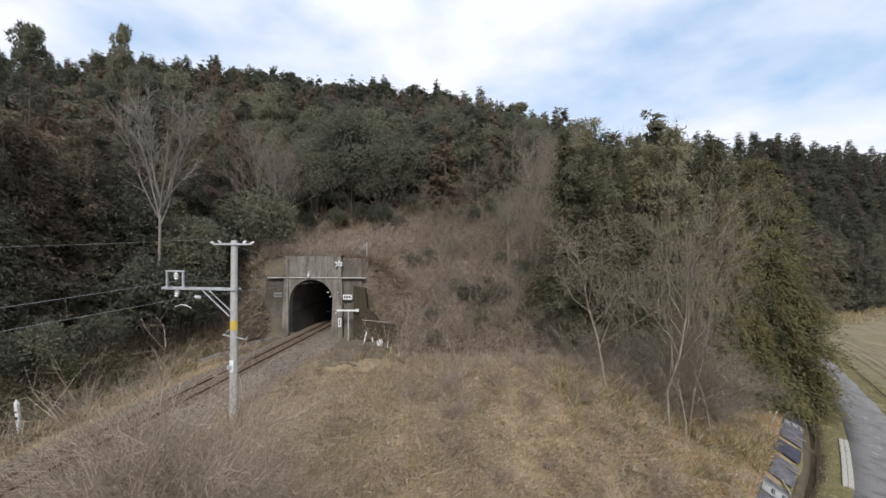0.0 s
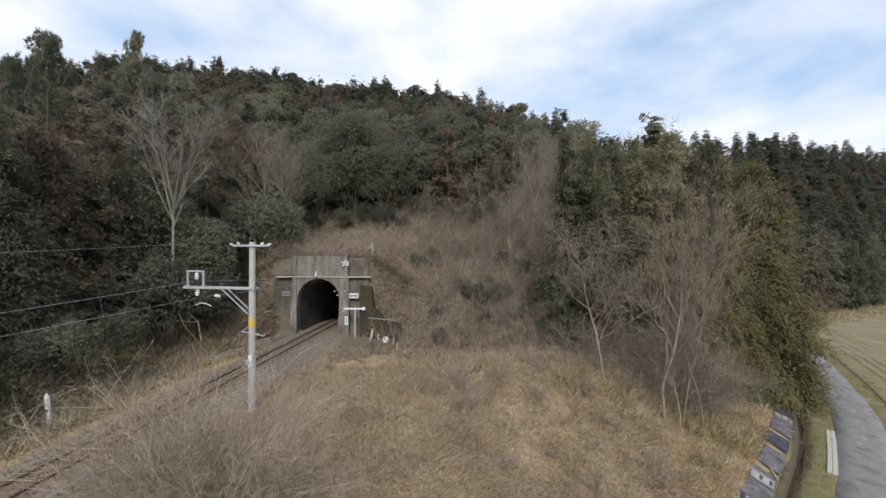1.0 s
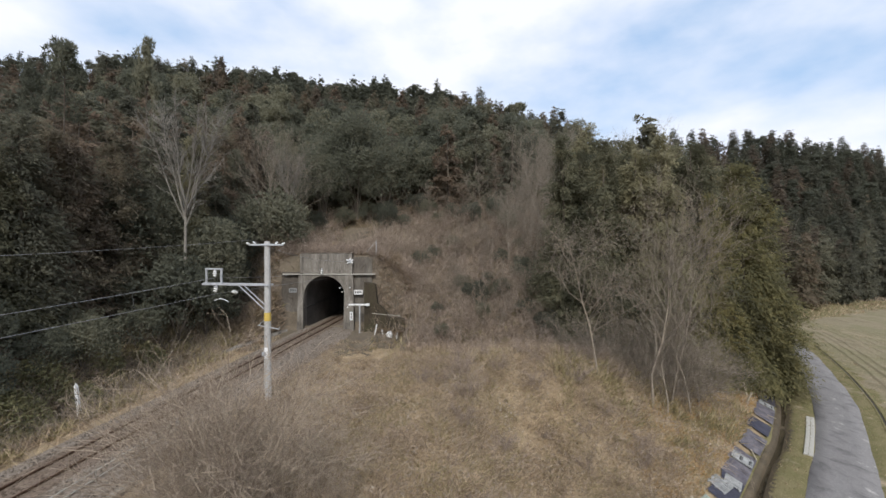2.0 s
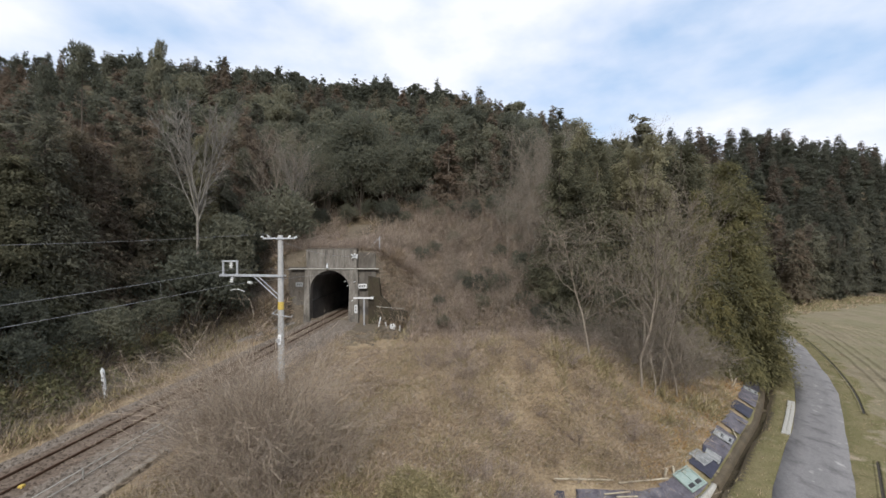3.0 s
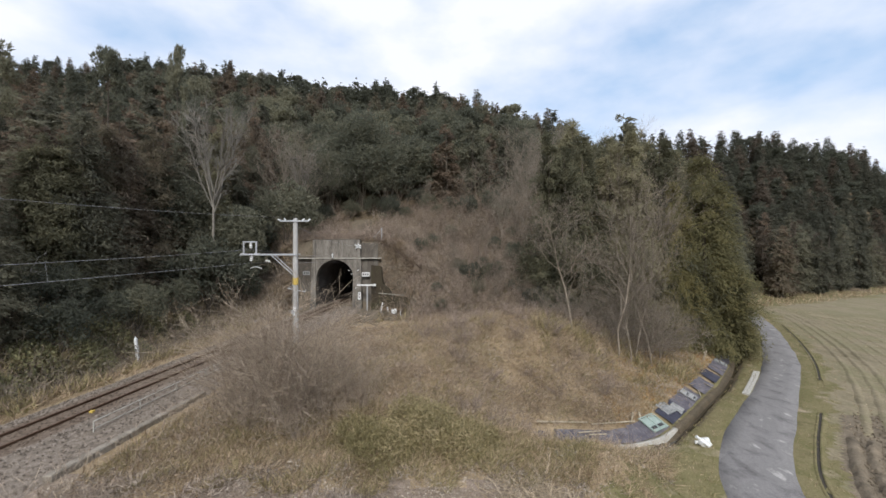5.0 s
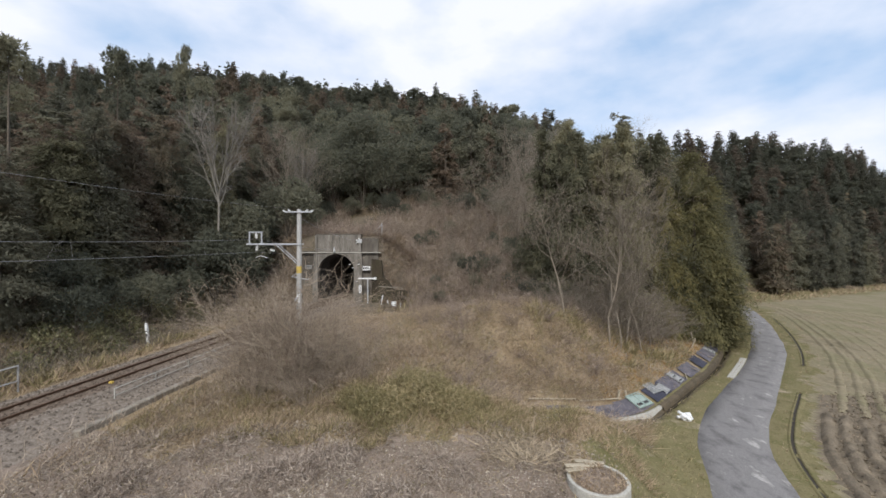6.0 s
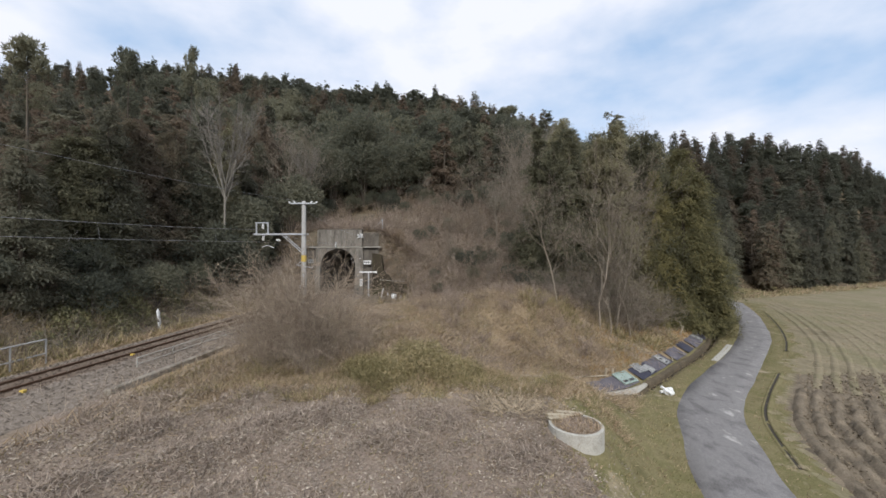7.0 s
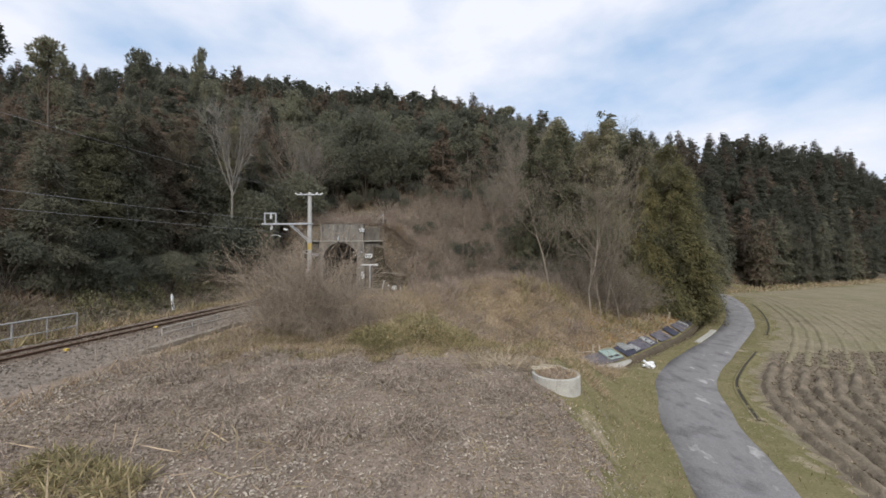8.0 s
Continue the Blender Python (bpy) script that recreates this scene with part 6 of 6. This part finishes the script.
def sash(s, e, w, h, mat, turn, label, rows=1, cols=2):
    """An old framed panel laid on the sheeted bank."""
    ob = new("framed_panel")
    ob.matrix_basis = on_bank(s, e, 0.10, turn)
    tagged(ob, label, "framed panel", "old frames laid on the bank")
    t = 0.07
    for x0, x1, y0, y1 in ((-w / 2, w / 2, -h / 2, -h / 2 + t), (-w / 2, w / 2, h / 2 - t, h / 2), (-w / 2, -w / 2 + t, -h / 2 + t, h / 2 - t), (w / 2 - t, w / 2, -h / 2 + t, h / 2 - t)):
        part("frame_bar", box(bmesh.new(), x0, x1, y0, y1, -0.03, 0.05, 0.008), mat, ob)
    cw, ch = (w - 2 * t) / cols, (h - 2 * t) / rows
    for c in range(cols):
        for r in range(rows):
            x0, y0 = -w / 2 + t + c * cw, -h / 2 + t + r * ch
            part("panel", box(bmesh.new(), x0 + 0.02, x0 + cw - 0.02, y0 + 0.02, y0 + ch - 0.02, -0.015, 0.02, 0.006), mat, ob)
            part("slot", box(bmesh.new(), x0 + 0.12 * cw, x0 + 0.85 * cw, y0 + 0.10 * ch, y0 + 0.30 * ch, 0.0205, 0.026), M_BLACK, ob)
    return ob


def grille(s, e, w, h, mat, turn, label, n=6):
    ob = new("slatted_pallet")
    ob.matrix_basis = on_bank(s, e, 0.10, turn)
    tagged(ob, label, "pallet", "old frames laid on the bank")
    for y in (-h / 2 + 0.05, 0, h / 2 - 0.05):
        part("runner", box(bmesh.new(), -w / 2, w / 2, y - 0.04, y + 0.04, -0.06, 0.0, 0.005), mat, ob)
    for i in range(n):
        x = -w / 2 + (i + 0.5) * w / n
        part("slat", box(bmesh.new(), x - 0.3 * w / n, x + 0.3 * w / n, -h / 2, h / 2, 0.0, 0.03, 0.005), mat, ob)
    return ob


sash(along(11.7), 0.66, 1.4, 1.05, M_GREENSASH, -8, "pale green framed panel lying on the bank", 1, 2)
grille(along(13.6), 0.85, 0.95, 0.85, M_SASH, -10, "grey slatted pallet lying on the bank")
grille(along(14.3), 0.5, 0.9, 0.75, M_SASH, 6, "grey slatted pallet lying on the bank")
sash(along(16.4), 0.6, 0.85, 1.0, M_SASH, 4, "grey white framed panel with dark slots on the bank", 2, 1)
sash(along(23.9), 0.6, 0.75, 0.95, M_SASH, 3, "grey white framed panel with dark slots on the bank", 2, 1)
sash(along(25.7), 0.58, 0.75, 0.95, M_SASH, -4, "grey white framed panel with dark slots on the bank", 2, 1)
for s, e, L, turn in ((along(17.4), 0.3, 1.3, 20), (along(19.0), 0.45, 1.2, 50), (along(22.6), 0.35, 0.9, 60), (along(7.2), 0.75, 1.3, 10), (along(7.6), 0.6, 1.0, 2), (along(9.0), 1.25, 2.6, -4), (along(5.8), 1.3, 2.8, 2)):
    o = new("timber_batten")
    o.matrix_basis = on_bank(s, e, 0.09, turn)
    tagged(o, "bleached timber batten lying on the sheeted bank", "timber", "battens on the bank")
    part("batten", box(bmesh.new(), -L / 2, L / 2, -0.035, 0.035, -0.02, 0.025, 0.008), M_WOOD, o)
for x, y, h, tilt in ((9.9, 14.6, 0.7, 10), (10.6, 14.9, 0.6, -8), (21.5, 26.0, 1.1, 18), (22.6, 27.2, 1.2, -14)):
    o = thing("stake", x, y, land_at(x, y), "bleached wooden stake driven into the bank", "stake", "wooden stakes")
    o.matrix_basis = pose(x, y, land_at(x, y) - 0.15, tilt, tilt * 0.5, 0)
    part("shaft", box(bmesh.new(), -0.05, 0.05, -0.05, 0.05, 0, h, 0.012), M_WOOD, o)
# white bag by the road
bag = thing("plastic_bag", 13.1, 13.15, land_at(13.1, 13.15), "crumpled white plastic bag on the verge", "bag")
bm = bmesh.new()
bmesh.ops.create_icosphere(bm, subdivisions=3, radius=0.3)
for v in bm.verts:
    n1 = noise.noise(v.co * 6)
    v.co *= 1 + 0.35 * n1
    v.co.z = v.co.z * 0.8 + 0.18
part("sack", bm, M_WHITE, bag)
bm = rod(bmesh.new(), (-0.2, 0, 0.3), (-0.42, 0.05, 0.46), 0.05, 0.09, 7)
rod(bm, (-0.2, 0.1, 0.15), (-0.45, 0.1, 0.12), 0.06, 0.08, 7)
part("ear", bm, M_WHITE, bag)
# concrete edging along the road
ed = thing("road_edging", 0, 0, 0, "pale concrete edging slabs along the asphalt road", "edging")
rs = np.concatenate([[0], np.cumsum(np.linalg.norm(np.diff(ROAD, axis=0), axis=1))])
s0 = float(np.interp(19.6, ROAD[:, 1], rs))
for i in range(7):
    s = s0 + 1.02 * i
    p = [float(np.interp(s, rs, ROAD[:, k])) for k in (0, 1)]
    q = [float(np.interp(s + 0.5, rs, ROAD[:, k])) for k in (0, 1)]
    a = math.atan2(q[1] - p[1], q[0] - p[0])
    for o in (1.36, 1.58):
        b = part("slab", box(bmesh.new(), -0.5, 0.5, -0.105, 0.105, -0.1, 0.075, 0.012), M_PALE, ed)
        b.matrix_basis = pose(p[0] - math.sin(a) * o, p[1] + math.cos(a) * o, 0, 0, 0, math.degrees(a))

# well ring
WX, WY, WZ = 4.05, 2.75, 2.82
well = thing("well_ring", WX, WY, WZ, "pale concrete well ring filled with dead weeds", "well")
part("ring", lathe(bmesh.new(), [(0.76, -0.08), (0.77, 0.0), (0.86, 0.0), (0.875, -0.02), (0.88, -1.6), (0.77, -1.6)], 40), M_PALE, well)
part("fill", lathe(bmesh.new(), [(0.77, -0.4), (0.765, -0.05), (0.4, 0.03)], 24), M_LITTER, well)
for x, y, turn, L in ((-0.25, 0.62, 8, 1.1), (0.05, 0.82, -4, 0.9), (-0.5, 0.4, 20, 0.7)):
    o = new("timber_board")
    o.matrix_basis = pose(WX + x, WY + y, WZ + 0.02, 3, 4, turn)
    tagged(o, "bleached timber board lying on the well ring", "timber", "boards on the well")
    part("board", box(bmesh.new(), -L / 2, L / 2, -0.08, 0.08, 0, 0.035, 0.006), M_WOOD, o)
n = 900
a, r = RNG.uniform(0, 6.28, n), 0.75 * np.sqrt(RNG.uniform(0, 1, n))
d = np.stack([RNG.normal(0, 0.8, n), RNG.normal(0, 0.8, n), RNG.uniform(0.1, 1, n)], 1)
v, f = leaf_mesh(np.stack([WX + r * np.cos(a), WY + r * np.sin(a), WZ - 0.03 + 0.0 * a], 1), d, RNG.uniform(0.1, 0.3, n), 0.02, RNG)
tagged(mesh_object("well_weeds", v, f, M_STRAW), "brown dead weeds growing in the well ring", "weeds", kind="stuff")

# ---- fields ----
M_CHANNEL = material("dark gutter channel", [(0.03, 0.024, 0.018), (0.055, 0.045, 0.03)], 2, 15, 0.7, 0.4)
for y0, y1, lab in ((5.5, 19.0, "narrow dark field gutter between verge and ploughed plot"), (24.5, 47, "narrow dark field gutter beside the stubble field")):
    k = (ROAD[:, 1] > y0) & (ROAD[:, 1] < y1)
    g = thing("field_gutter", 0, 0, 0, lab, "gutter", "field gutters")
    v, f = ribbon(ROAD[k], [-2.16, -2.22, -2.3, -2.32], [-0.02, 0.04, 0.05, -0.03])
    mesh_object("lip", v, f, M_VERGE, g)
    v, f = ribbon(ROAD[k], [-2.42, -2.44, -2.54, -2.7], [-0.03, 0.06, 0.05, -0.02])
    mesh_object("lip", v, f, M_VERGE, g)
    # near-black strip between the lips, just above the ground
    v, f = ribbon(ROAD[k], [-2.31, -2.43], [0.02, 0.02])
    mesh_object("channel", v, f, M_CHANNEL, g)


def furrows(name, label, y0, y1, offs, h, w, mat, seed, rough=1.0, step=0.22):
    """Ridges along the field beside the road, each with its own wander and crumbling crest."""
    line = ROAD[(ROAD[:, 1] > y0 - 1) & (ROAD[:, 1] < y1 + 1)]
    line = smooth_line(line[::4], step)
    line = line[(line[:, 1] > y0) & (line[:, 1] < y1)]
    vs, fs, c = [], [], 0
    for j, o in enumerate(offs):
        v, f = ribbon(line, [o + w, o + w * 0.4, o, o - w * 0.45, o - w], [-0.05, h * 0.8, h, h * 0.7, -0.05])
        r = np.random.default_rng(seed + j)
        n = len(line)
        swell = np.repeat(1 + 0.3 * rough * np.interp(np.arange(n), np.arange(0, n + 5, 5), r.normal(0, 1, len(np.arange(0, n + 5, 5)))), 5)
        drift = np.repeat(0.07 * rough * np.interp(np.arange(n), np.arange(0, n + 8, 8), r.normal(0, 1, len(np.arange(0, n + 8, 8)))), 5)
        v[:, 2] = np.where(v[:, 2] > 0, v[:, 2] * np.clip(swell, 0.35, 1.7), v[:, 2])
        v[:, 0] += drift
        top = v[:, 2] > 0
        v[top] += rough * r.normal(0, 0.035, (top.sum(), 3))
        fs += [tuple(a + c for a in q) for q in f]
        vs.append(v)
        c += len(v)
    return tagged(mesh_object(name, np.vstack(vs), fs, mat), label, "furrows", kind="stuff")


furrows("furrows", "rough ploughed earth ridges in the near plot", -14, 16.5, list(np.arange(-3.75, -21, -0.72)), 0.19, 0.33, M_EARTH, 81)
furrows("furrows", "faint wheel ridges along the stubble field edge", 17, 56, [-4.3, -5.2, -6.0], 0.09, 0.3, M_FIELD, 83, 0.5)
furrows("furrows", "faint stubble rows across the far field", 12, 58, list(np.arange(-7.2, -34, -0.95)), 0.045, 0.26, M_FIELD, 85, 0.15)
litter("clods", "dry earth clods on the ploughed plot", 40000, 10, 34, -14, 17, lambda x, y: (side(x, y, ROAD) < -3.8) & (side(x, y, ROAD) > -18), 0.13, M_EARTH, 89)
blades("stubble", "short pale rice stubble on the field", 26000, 14, 60, -8, 62, lambda x, y: side(x, y, ROAD) < -3.6, 0.14, 0.035, 0.4, M_STRAW, 87)
blades("bank_grass", "pale dry grass on the bank before the wood", 12000, 40, 130, 56, 100, lambda x, y: (np.abs(y - hill_base(x)) < 6), 0.9, 0.11, 0.5, M_STRAW, 88)

for proto in cedars + [edge_cedar] + near_dark + far_columns + brown + dark + pines + round_trees + round_low + brown_far + round_far + thin_pines + far_pines + far_cedars + [olive_tree, fan_tree] + [winter_a, winter_b, winter_c, winter_d, snag] + big_shrubs + small_shrubs + [slope_shrub] + pale_shrubs:
    drop(proto)
